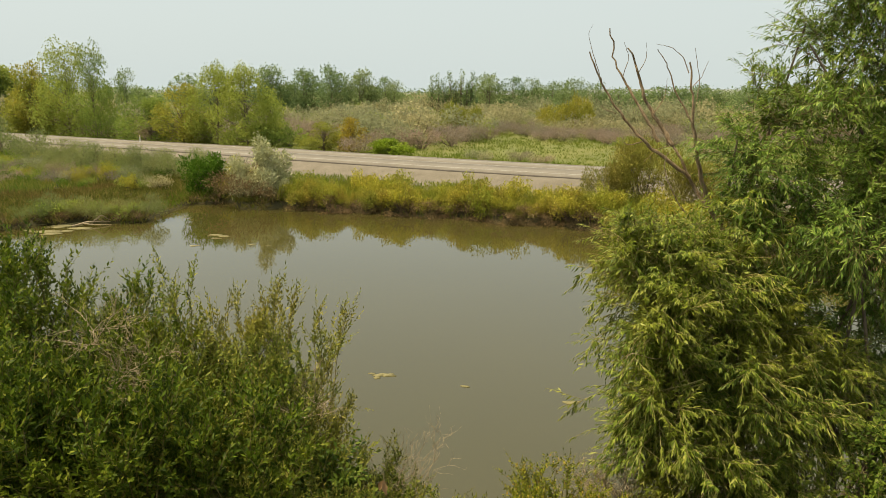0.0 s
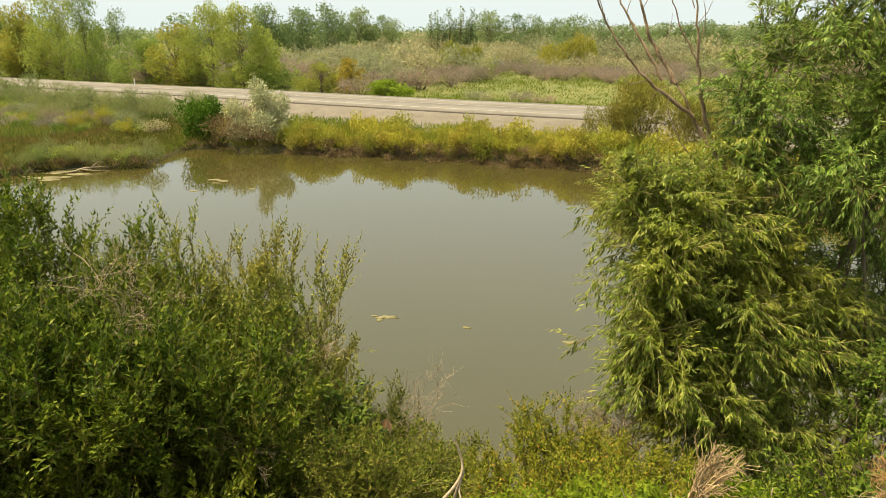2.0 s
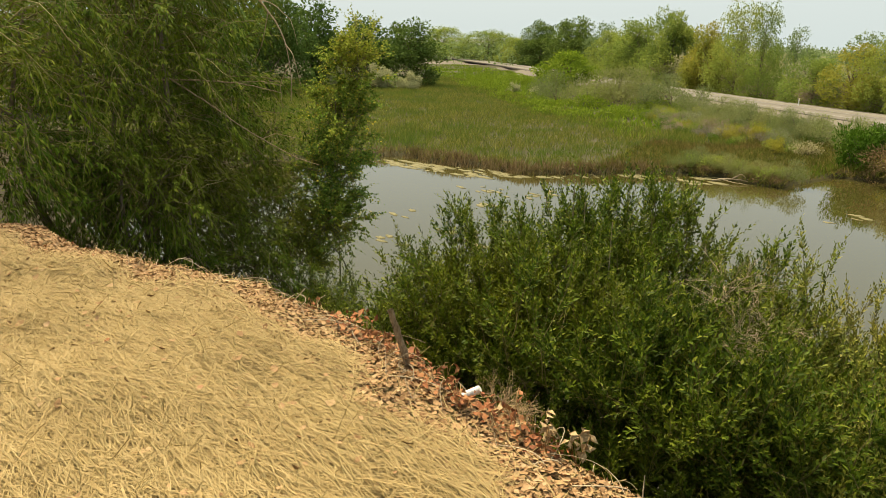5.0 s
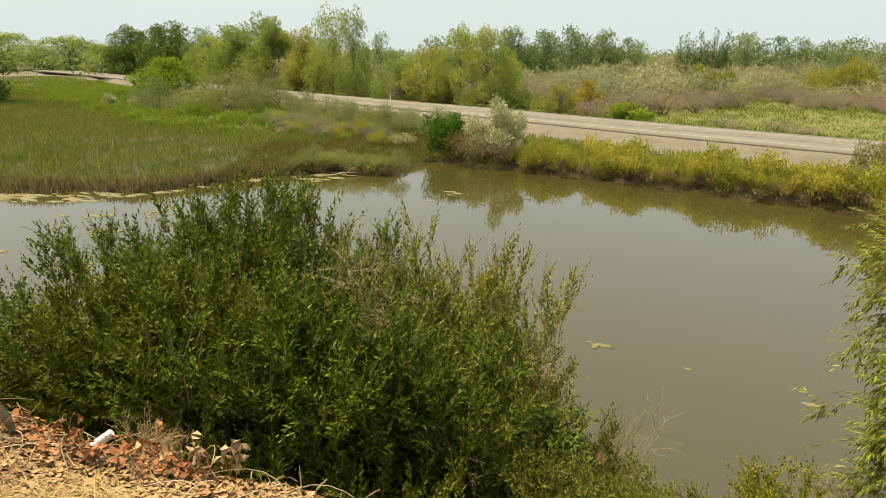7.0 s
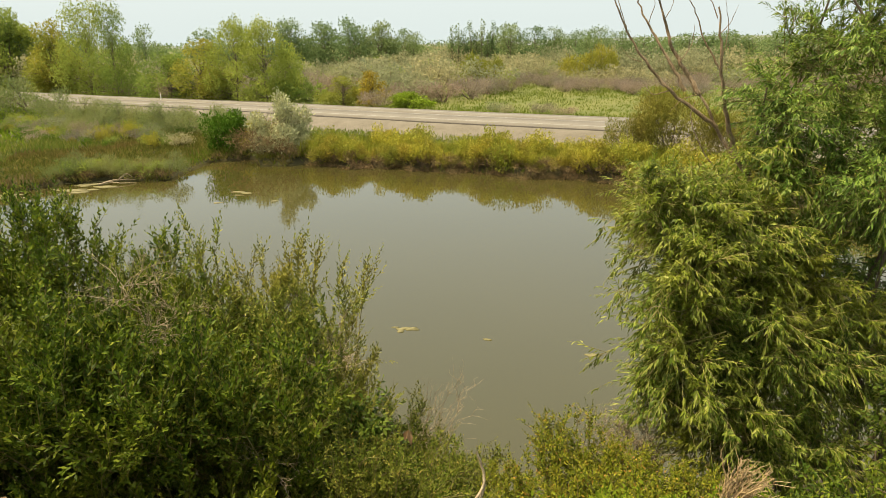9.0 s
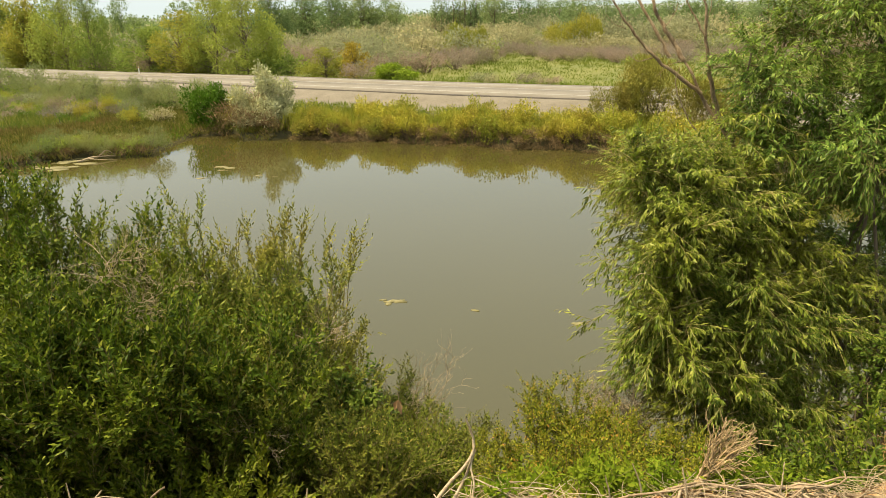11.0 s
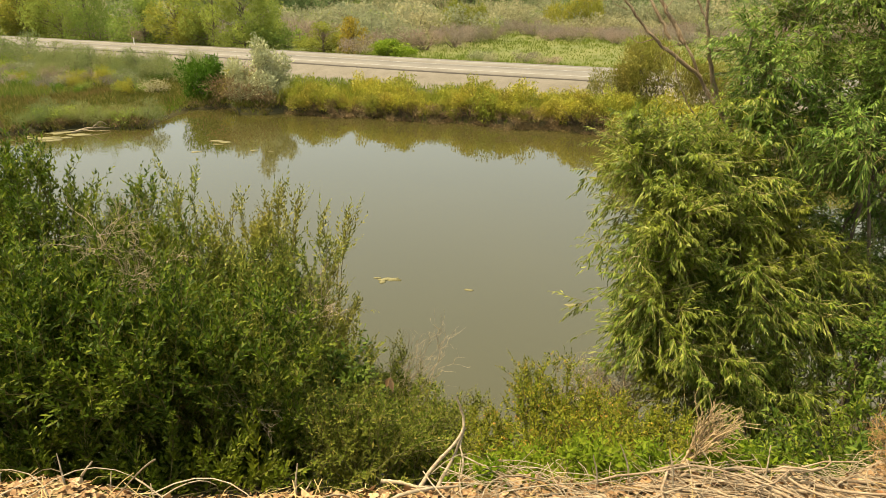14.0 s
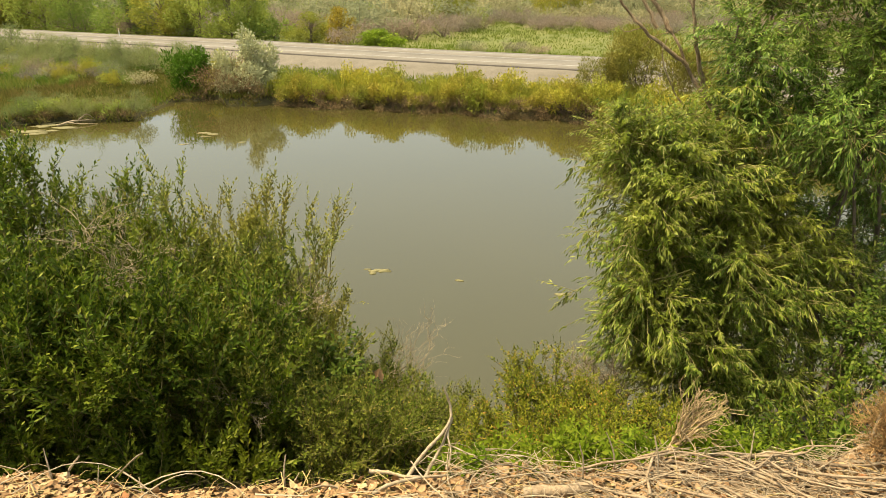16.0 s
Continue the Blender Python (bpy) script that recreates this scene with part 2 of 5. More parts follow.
M["dry_stem"] = rough_matter("tan_dry_stem", [(0.3, (0.267, 0.180, 0.091)), (0.7, (0.432, 0.325, 0.186))], 25.0, 0.3, 0.8, 4.0, None, 0.4)
M["rust_stem"] = rough_matter("rusty_dry_stem", [(0.3, (0.250, 0.140, 0.055)), (0.7, (0.400, 0.260, 0.120))], 25.0, 0.3, 0.8, 4.0, None, 0.5)
M["soil"] = rough_matter("dry_bank_soil", [(0.3, (0.157, 0.111, 0.048)), (0.7, (0.220, 0.165, 0.078))], 2.5, 0.6, 0.95, 12.0)
# slope earth far darker than the soil: shade under the bushes put into the colour
M["slope"] = rough_matter("slope_earth_painted_shade", [(0.3, (0.026, 0.021, 0.011)), (0.7, (0.055, 0.045, 0.025))], 1.5, 0.6, 0.95, 10.0)
M["mud"] = rough_matter("marsh_mud_and_thatch", [(0.3, (0.036, 0.035, 0.016)), (0.7, (0.072, 0.065, 0.030))], 0.5, 0.5, 0.9, 14.0)
M["gravel"] = rough_matter("road_gravel_shoulder", [(0.3, (0.127, 0.112, 0.087)), (0.7, (0.174, 0.155, 0.127))], 0.5, 0.6, 0.95, 30.0)
M["field"] = rough_matter("grassy_field_ground", [(0.3, (0.085, 0.105, 0.028)), (0.7, (0.150, 0.150, 0.050))], 0.12, 0.4, 0.95, 30.0)
M["asphalt"] = rough_matter("worn_pale_asphalt", [(0.3, (0.146, 0.132, 0.112)), (0.7, (0.197, 0.182, 0.156))], 0.35, 0.25, 0.9, 60.0, (1, 1, 1))
M["asphalt_edge"] = rough_matter("dark_asphalt_edge", [(0.3, (0.045, 0.040, 0.035)), (0.7, (0.078, 0.069, 0.060))], 1.5, 0.4, 0.9, 20.0)
M["paint"] = rough_matter("worn_white_road_paint", [(0.25, (0.172, 0.164, 0.151)), (0.6, (0.295, 0.290, 0.274))], 1.2, 0.1, 0.7, 12.0)
M["straw"] = scatter_matter("golden_straw", [(0.0, (0.275, 0.190, 0.066)), (0.5, (0.330, 0.236, 0.090)), (1.0, (0.385, 0.290, 0.125))], 0.7)
M["litter"] = scatter_matter("fallen_dry_leaf", [(0.0, (0.184, 0.096, 0.039)), (0.3, (0.296, 0.173, 0.077)), (0.75, (0.384, 0.242, 0.122)), (0.95, (0.443, 0.304, 0.171)), (1.0, (0.282, 0.111, 0.039))], 0.85)
M["rust_leaf"] = scatter_matter("rust_red_dead_leaf", [(0.0, (0.160, 0.046, 0.013)), (0.6, (0.276, 0.096, 0.030)), (1.0, (0.348, 0.162, 0.061))], 0.8)
M["white_plastic"] = rough_matter("scuffed_white_plastic", [(0.3, (0.74, 0.73, 0.70)), (0.7, (0.82, 0.81, 0.79))], 20.0, 0.05, 0.45)
M["reflector"] = rough_matter("amber_reflector", [(0.3, (0.60, 0.30, 0.03)), (0.7, (0.70, 0.38, 0.05))], 20.0, 0.05, 0.3)
M["scum"] = rough_matter("floating_algae", [(0.3, (0.119, 0.107, 0.043)), (0.7, (0.204, 0.186, 0.095))], 3.0, 0.4, 0.7, 8.0)
# even blue-grey for the far plateau, its haze painted into the base colour
M["ridge"] = rough_matter("plateau_haze_tint", [(0.3, (0.177, 0.198, 0.196)), (0.7, (0.200, 0.220, 0.218))], 0.004, 0.0, 1.0)

m, nt, bsdf, out = material("turbid_pond_water")
nt.links.new(ramp(nt, noise_out(nt, 0.06, 3.0), [(0.3, (0.044, 0.040, 0.012)), (0.7, (0.050, 0.045, 0.014))]), bsdf.inputs["Base Color"])
bsdf.inputs["Roughness"].default_value, bsdf.inputs["IOR"].default_value = 0.03, 1.65
b1 = add(nt, "ShaderNodeBump", Strength=0.035, Distance=0.05)
nt.links.new(noise_out(nt, 2.2, 3.0, 0.55), b1.inputs["Height"])
nt.links.new(b1.outputs[0], bsdf.inputs["Normal"])
M["water"] = m


# ---- mesh builders ----
rng = np.random.default_rng(7)


def mesh(name, verts, tris, mat, smooth=False, quads=None):
    """A mesh from arrays of vertices and triangles (and four-cornered faces)."""
    me = bpy.data.meshes.new(name)
    verts = np.ascontiguousarray(verts, dtype=np.float32)
    loops, starts = [], []
    n = 0
    for faces, k in ((tris, 3), (quads, 4)):
        if faces is not None and len(faces):
            faces = np.asarray(faces, dtype=np.int32)
            loops.append(faces.ravel())
            starts.append(n + k * np.arange(len(faces), dtype=np.int32))
            n += k * len(faces)
    loops, starts = np.concatenate(loops), np.concatenate(starts)
    me.vertices.add(len(verts))
    me.vertices.foreach_set("co", verts.ravel())
    me.loops.add(len(loops))
    me.loops.foreach_set("vertex_index", loops)
    me.polygons.add(len(starts))
    me.polygons.foreach_set("loop_start", starts)
    if smooth:
        me.polygons.foreach_set("use_smooth", np.ones(len(starts), dtype=bool))
    me.update(calc_edges=True)
    me.materials.append(mat)
    return me


def part(name, data, parent, label=""):
    ob = new(name, data)
    ob.parent = parent
    return tagged(ob, label)


def unit(v):
    return v / np.maximum(np.linalg.norm(v, axis=-1, keepdims=True), 1e-9)


def leaves(base, way, face, length, width, fold=0.15):
    """Folded pointed leaves, two triangles each."""
    side = unit(np.cross(way, face))
    up = np.cross(side, way)
    L, W = length[:, None], width[:, None]
    mid = base + way * L * 0.42
    v = np.stack([base, mid + side * W / 2 + up * W * fold, base + way * L, mid - side * W / 2 + up * W * fold], 1)
    i = 4 * np.arange(len(base))[:, None]
    return v.reshape(-1, 3), np.concatenate([i + [0, 1, 2], i + [0, 2, 3]], 1).reshape(-1, 3)


def tubes(paths, radii, sides=4):
    """Tapered tubes along many paths of the same number of points."""
    paths = np.asarray(paths, float)
    n, k, _ = paths.shape
    ahead = unit(np.gradient(paths, axis=1))
    ref = np.where(np.abs(ahead[..., 2:]) > 0.9, [[[1.0, 0, 0]]], [[[0, 0, 1.0]]])
    a = unit(np.cross(ahead, ref))
    b = np.cross(ahead, a)
    ang = np.arange(sides) * 2 * np.pi / sides
    ring = a[:, :, None] * np.cos(ang)[:, None] + b[:, :, None] * np.sin(ang)[:, None]
    v = paths[:, :, None] + ring * np.asarray(radii)[:, :, None, None]
    idx = np.arange(n * k * sides).reshape(n, k, sides)
    q = np.stack([idx[:, :-1], np.roll(idx[:, :-1], -1, 2), np.roll(idx[:, 1:], -1, 2), idx[:, 1:]], -1).reshape(-1, 4)
    return v.reshape(-1, 3), q


def shoots(start, way, length, droop, per, leaf_len, leaf_wid, hang=0.0, spread=0.9, k=5):
    """Leafy shoots: a curved twig each, with leaves set round it. Returns leaf arrays and twig paths."""
    n = len(start)
    s = np.linspace(0, 1, k)[None, :, None] * length[:, None, None]
    down = np.array([0, 0, -1.0])
    paths = start[:, None] + way[:, None] * s + down * droop[:, None, None] * s ** 2
    paths = paths + rng.normal(0, 0.012, paths.shape) * (s > 0)
    f = (np.arange(per)[None] + rng.uniform(0.1, 0.9, (n, per))) / per * 0.92 + 0.08
    f[:, -1] = 1.0
    pos = f * (k - 1)
    lo = np.clip(pos.astype(int), 0, k - 2)
    w = (pos - lo)[..., None]
    rows = np.arange(n)[:, None]
    base = paths[rows, lo] * (1 - w) + paths[rows, lo + 1] * w
    tang = unit(paths[rows, lo + 1] - paths[rows, lo])
    across = unit(np.cross(tang, unit(rng.normal(0, 1, (n, 1, 3)))))
    over = np.cross(tang, across)
    turn = (2.4 * np.arange(per)[None] + rng.uniform(-0.5, 0.5, (n, per)))[..., None]
    out = across * np.cos(turn) + over * np.sin(turn)
    d = unit(tang * rng.uniform(0.7, 1.1, (n, per, 1)) + out * spread * (1 - 0.6 * f[..., None] ** 4) + down * hang * rng.uniform(0.5, 1.3, (n, per, 1)))
    nf = unit(rng.normal(0, 0.45, base.shape) + [0, -0.25, 0.9] + 0.5 * tang)
    L = (leaf_len * rng.uniform(0.7, 1.2, (n, per)) * (1 - 0.45 * f ** 3)).ravel()
    return leaves(base.reshape(-1, 3), d.reshape(-1, 3), nf.reshape(-1, 3), L, leaf_wid * L / leaf_len * rng.uniform(0.8, 1.25, n * per)), paths


def lobed(blobs, per, size):
    """Breaks each large lobe up into smaller ones round its skin, so that hollows stay between them."""
    got = []
    for k, b in enumerate(blobs):
        b = np.array(b, float)
        a = np.arange(per) + 0.5
        z = 1 - 2 * a / per
        turn = 2.4 * a + k
        d = np.stack([np.sqrt(1 - z * z) * np.cos(turn), np.sqrt(1 - z * z) * np.sin(turn), z], 1)
        grow = size * (0.75 + 0.5 * np.abs(np.sin(3.7 * a + k)))[:, None]
        got.append(np.c_[b[:3] + d * b[3:] * (1 - grow * 0.8), grow * b[3:]])
    return np.concatenate(got)


def in_blobs(blobs, count, inner=0.45):
    """Points in a union of ellipsoids (cx, cy, cz, rx, ry, rz), denser towards the skin, and the way out."""
    B = np.array(blobs, float)
    size = (B[:, 3] * B[:, 4] * B[:, 5]) ** 0.7
    who = rng.choice(len(B), count, p=size / size.sum())
    d = unit(rng.normal(0, 1, (count, 3)))
    r = rng.uniform(inner ** 3, 1.0, count) ** (1 / 3)
    r = r * (1 + 0.12 * np.sin(d[:, 0] * 7 + who) * np.cos(d[:, 2] * 6 + 2 * who))
    p = B[who, :3] + d * B[who, 3:] * r[:, None]
    return p, unit(d / B[who, 3:])


def limbs(roots, ends, r0, r1, wiggle=0.12, k=6):
    """Curved limbs from the roots to the ends, thinner towards the end."""
    s = np.linspace(0, 1, k)[None, :, None]
    bend = rng.normal(0, wiggle, (len(ends), 1, 3)) * np.linalg.norm(ends - roots, axis=1)[:, None, None]
    p = roots[:, None] * (1 - s) + ends[:, None] * s + bend * np.sin(np.pi * s) + np.array([0, 0, 0.12]) * np.sin(np.pi * s)
    return p, (r0 * (1 - s[..., 0]) + r1 * s[..., 0]) * np.ones((len(ends), 1))


def merged(name, chunks, mat, smooth=False):
    """One mesh of several (vertices, faces) chunks with faces of one kind."""
    vs, fs, n = [], [], 0
    for v, f in chunks:
        vs.append(v)
        fs.append(f + n)
        n += len(v)
    v, f = np.concatenate(vs), np.concatenate(fs)
    return mesh(name, v, f, mat, smooth) if f.shape[1] == 3 else mesh(name, v, None, mat, smooth, f)


def thing(name, at, label, category, group="", kind=""):
    ob = new(name)
    ob.empty_display_size = 0.2
    ob.location = at
    return tagged(ob, label, category, group, kind)


# ---- lie of the land (the pond's surface is z = 0) ----
BANK = 7.85
FAR_SHORE = ((-52, -50.5, -48, -44, -40, -36.5, -33.5, -31.0, -29.5, -27.5, -24.0, -22.2, -21.9, -18.2, -16.8, -12.7, -8.4, -1.8, 5.3, 10.0, 12.0, 20.0, 27.0), (14, 29.0, 33.4, 34.1, 35.5, 37.0, 41.0, 46.0, 48.6, 48.6, 48.9, 50.2, 57.6, 58.2, 56.2, 55.6, 54.6, 52.8, 49.8, 48.3, 46.9, 41.0, 20.0))
ROAD = np.array([(420, -150), (120, 7.5), (60, 38.0), (15.2, 61.0), (-1.5, 69.0), (-15.9, 77.2), (-35, 88.5), (-62, 102), (-95, 121), (-137, 147), (-201, 186), (-286, 229), (-420, 296)], float)
ROAD_W = 12.0


def smooth(x, a, b):
    t = np.clip((x - a) / (b - a), 0, 1)
    return t * t * (3 - 2 * t)


def wavy(x, y, s, seed=0.0):
    """Cheap smooth noise in -1..1."""
    return (np.sin(x / s + seed + 1.7 * np.sin(y / s * 0.7 + seed)) + np.sin(y / s * 1.3 + 2 * seed + 1.3 * np.sin(x / s * 0.9)) + np.sin((x + y) / s * 2.1 + seed) * 0.5) / 2.5


def edge_y(x):
    """The brink of the near bank."""
    return np.interp(x, [-60, -30, -12, -5.6, -4.9, -4.2, -3.2, -2.4, -2, -1.4, -0.8, 0, 0.5, 1, 2, 6, 40], [-4.5, -3.6, -1.2, 1.48, 1.87, 2.02, 2.06, 2.11, 2.13, 2.01, 2.01, 2.03, 2.04, 2.08, 2.2, 2.8, 5.0]) + 0.03 * np.sin(x * 3.1) + 0.03 * np.sin(x * 7.3)


def road_offset(x, y):
    """Metres beyond the near edge of the road (negative: on the pond's side)."""
    x, y = np.broadcast_arrays(np.asarray(x, float), np.asarray(y, float))
    best = np.full(x.shape, 1e9)
    sign = np.ones(x.shape)
    for (ax, ay), (bx, by) in zip(ROAD[:-1], ROAD[1:]):
        dx, dy = bx - ax, by - ay
        t = np.clip(((x - ax) * dx + (y - ay) * dy) / (dx * dx + dy * dy), 0, 1)
        d = np.hypot(x - ax - t * dx, y - ay - t * dy)
        s = np.where(dx * (y - ay) - dy * (x - ax) < 0, 1.0, -1.0)
        sign = np.where(d < best, s, sign)
        best = np.minimum(best, d)
    return best * sign


def ground_z(x, y):
    x, y = np.broadcast_arrays(np.asarray(x, float), np.asarray(y, float))
    s = y - edge_y(x)
    top = BANK + 0.05 * wavy(x, y, 0.6) + 0.03 * wavy(x, y, 0.2, 2) - 0.05 * smooth(s, -0.5, 0)
    near = top - 0.72 * np.maximum(s, 0) - 0.42 * (1 - np.exp(-np.maximum(s, 0) / 0.28)) + 0.12 * wavy(x, y, 0.9, 1) * smooth(s, 0.2, 1.5)
    near = np.maximum(near, -1.3)
    shore = y - np.interp(x, *FAR_SHORE) - 0.5 * np.sin(x * 0.9) - 0.3 * np.sin(x * 2.3)
    shore = np.where((x < -52) | (x > 27), 6.0 + 0 * x, shore)
    off = road_offset(x, y)
    plain = 0.35 + 0.1 * wavy(x, y, 3.0) + 0.65 * smooth(off, -22, -5)
    far = -1.3 + (plain + 1.3) * smooth(shore, -1.2, 0.9)
    far = far + (1.9 - far) * smooth(off, -4.2, -0.3) * (off < 6) + 0.0
    beyond = 1.2 + 0.15 * wavy(x, y, 7.0) + 2.0 * smooth(off, 60, 220)
    far = np.where(off >= 6, 1.9 + (beyond - 1.9) * smooth(off, ROAD_W + 0.4, ROAD_W + 5), far)
    behind = np.where(s < 9, near, far)
    return np.maximum(behind, near)


def spaced(*runs):
    return np.unique(np.round(np.concatenate([np.arange(a, b, d) for a, b, d in runs]), 3))


far_x = np.geomspace(160, 4600, 22)
gx = np.concatenate([-far_x[::-1], spaced((-158, -60, 4.0), (-60, -30, 1.2), (-30, -7, 0.7), (-7, 3.5, 0.13), (3.5, 30, 0.8), (30, 158, 4.0)), far_x])
gy = np.concatenate([-far_x[::-1], spaced((-155, -12, 6.0), (-12, -1.5, 0.7), (-1.5, 1.3, 0.1), (1.3, 3.4, 0.05), (3.4, 16, 0.5), (16, 40, 1.2), (40, 95, 0.8), (95, 158, 2.0)), far_x])
GX, GY = np.meshgrid(gx, gy, indexing="ij")
GZ = ground_z(GX, GY)
idx = np.arange(GX.size).reshape(GX.shape)
quads = np.stack([idx[:-1, :-1], idx[1:, :-1], idx[1:, 1:], idx[:-1, 1:]], -1).reshape(-1, 4)
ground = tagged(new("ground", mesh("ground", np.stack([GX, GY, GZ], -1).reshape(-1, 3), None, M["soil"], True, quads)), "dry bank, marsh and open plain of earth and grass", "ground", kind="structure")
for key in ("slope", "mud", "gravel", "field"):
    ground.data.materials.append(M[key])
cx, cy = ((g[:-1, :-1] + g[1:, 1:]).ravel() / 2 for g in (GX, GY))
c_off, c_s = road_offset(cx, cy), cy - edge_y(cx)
# slot 1, the slope below the brink, carries its shade in the colour
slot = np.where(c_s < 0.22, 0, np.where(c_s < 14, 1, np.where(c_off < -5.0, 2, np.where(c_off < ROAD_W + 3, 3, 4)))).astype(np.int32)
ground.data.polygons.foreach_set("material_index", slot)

# pond
px, py = np.meshgrid(np.linspace(-60, 34, 48), np.linspace(2, 66, 40), indexing="ij")
i2 = np.arange(px.size).reshape(px.shape)
water = tagged(new("water", mesh("water", np.stack([px, py, 0 * px], -1).reshape(-1, 3), None, M["water"], True, np.stack([i2[:-1, :-1], i2[1:, :-1], i2[1:, 1:], i2[:-1, 1:]], -1).reshape(-1, 4))), "still brown pond water mirroring the pale sky", "water", kind="structure")


# road
def along_road(step=2.0):
    """Points and unit ways across, along a smoothed line of the near edge."""
    d = np.r_[0, np.cumsum(np.hypot(*np.diff(ROAD, axis=0).T))]
    s = np.arange(0, d[-1], step)
    p = np.stack([np.interp(s, d, ROAD[:, 0]), np.interp(s, d, ROAD[:, 1])], 1)
    for _ in range(20):
        p[1:-1] = (p[:-2] + 2 * p[1:-1] + p[2:]) / 4
    t = unit(np.gradient(p, axis=0))
    return p, np.stack([t[:, 1], -t[:, 0]], 1)


road_p, road_n = along_road()


def strip(name, a, b, z0, z1, mat, dash=None, wob=0.0):
    """A band of the road between a and b metres from its near edge, with a thickness."""
    p, n = road_p, road_n
    wob_a = wob * np.sin(np.arange(len(p)) * 1.7)[:, None] + wob * np.sin(np.arange(len(p)) * 0.63)[:, None]
    A, B = p + n * (a + wob_a), p + n * (b + wob_a * 0)
    crown = lambda w: z1 + 0.10 * np.sin(np.pi * np.clip(w / ROAD_W, 0, 1))
    z = np.ones(len(p))
    v = np.stack([np.c_[A, z * z0], np.c_[A, z * crown(a)], np.c_[B, z * crown(b)], np.c_[B, z * z0]], 1)
    i = 4 * np.arange(len(p) - 1)[:, None]
    if dash:
        i = i[(np.arange(len(i)) % dash[1]) < dash[0]]
    q = np.concatenate([i + [0, 1, 5, 4], i + [1, 2, 6, 5], i + [2, 3, 7, 6]], 0)
    return mesh(name, v.reshape(-1, 3), None, mat, False, q)


road = tagged(new("road", strip("road", 0.5, ROAD_W / 2, 1.6, 2.0, M["asphalt"])), "worn pale grey two-lane asphalt road", "road", kind="structure")
part("carriageway", strip("carriageway", ROAD_W / 2, ROAD_W - 0.2, 1.6, 2.0, M["asphalt"]), road)
part("asphalt_edge", strip("asphalt_edge", 0.05, 0.497, 1.6, 1.97, M["asphalt_edge"], None, 0.08), road, "dark crumbling asphalt edge")
part("edge_line", strip("edge_line", 2.3, 2.48, 1.99, 2.012, M["paint"]), road, "worn white edge line")
part("edge_line", strip("edge_line_far", 9.5, 9.68, 1.99, 2.012, M["paint"]), road, "worn white edge line")
part("centre_line", strip("centre_line", 5.93, 6.07, 1.99, 2.014, M["paint"]), road, "worn centre line")

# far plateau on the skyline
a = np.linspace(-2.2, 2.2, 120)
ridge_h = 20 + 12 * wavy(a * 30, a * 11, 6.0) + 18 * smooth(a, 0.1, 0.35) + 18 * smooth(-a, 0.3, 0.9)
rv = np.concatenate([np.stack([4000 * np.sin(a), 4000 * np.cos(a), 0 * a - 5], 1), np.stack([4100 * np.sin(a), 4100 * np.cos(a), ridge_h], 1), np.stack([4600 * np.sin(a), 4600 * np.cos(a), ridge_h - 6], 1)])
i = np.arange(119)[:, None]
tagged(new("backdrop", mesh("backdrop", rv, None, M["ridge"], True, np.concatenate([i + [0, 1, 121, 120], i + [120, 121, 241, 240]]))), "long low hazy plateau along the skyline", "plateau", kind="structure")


# ---- trees and shrubs of the distance ----
def far_tree(name, height, width, kind_mat, count, label, seed, clump=0.55, trunk=0.15, lobes=44, low=0.06, upright=False, leaf=0.50):
    """A tree at the origin: a tapered trunk with limbs and a crown of many small leaves in uneven clumps."""
    global rng
    rng = np.random.default_rng(seed)
    ob = thing(name, (0, 0, 0), label, "tree", "trees beyond the pond")
    n = lobes
    h = rng.uniform(low, 0.88, n) * height
    h[: n // 3] = np.linspace(low, 0.86, n // 3) * height
    fit = np.clip(np.sin(np.pi * (0.14 + 0.86 * np.clip(h / height, 0, 1)) ** 0.8), 0.06, 1)
    reach = width / 2 * fit * np.sqrt(rng.uniform(0.05, 0.95, n))
    ang = rng.uniform(0, 2 * np.pi, n)
    c = np.stack([reach * np.cos(ang), reach * np.sin(ang), h], 1)
    size = rng.uniform(0.11, 0.20, n) * (0.6 + 0.4 * fit)
    r = np.stack([width * size, width * size * rng.uniform(0.8, 1.2, n), height * size * rng.uniform(0.6, 1.0, n) * (1.6 if upright else 1)], 1)
    base = np.array([[0.0, 0, -0.2]])
    tp, tr = limbs(base, np.array([[0.02 * width, 0, height * 0.8]]), trunk, trunk * 0.2, 0.03, 7)
    lp, lr = limbs(np.stack([0 * h, 0 * h, h * rng.uniform(0.35, 0.7, n)], 1), c * [1, 1, 0.97], trunk * 0.4, trunk * 0.08, 0.08, 5)
    part("trunk", merged(name + "_trunk", [tubes(tp, tr, 7)], M["bark"], True), ob)
    part("limbwork", merged(name + "_limbwork", [tubes(lp, lr, 3)], M["bark"], True), ob)
    p, o = in_blobs(np.c_[c, r], count, 0.5)
    p = p + rng.normal(0, 0.010 * width, p.shape)
    way = unit(o * 0.6 + rng.normal(0, 0.8, p.shape) + [0, 0, 0.15 + 0.6 * upright])
    L = leaf * rng.uniform(0.6, 1.4, count)
    v, f = leaves(p, way, unit(rng.normal(0, 0.7, p.shape) + [0, 0, 0.8]), L, L * clump)
    part("crown", mesh(name + "_crown", v, f, kind_mat), ob)
    return ob


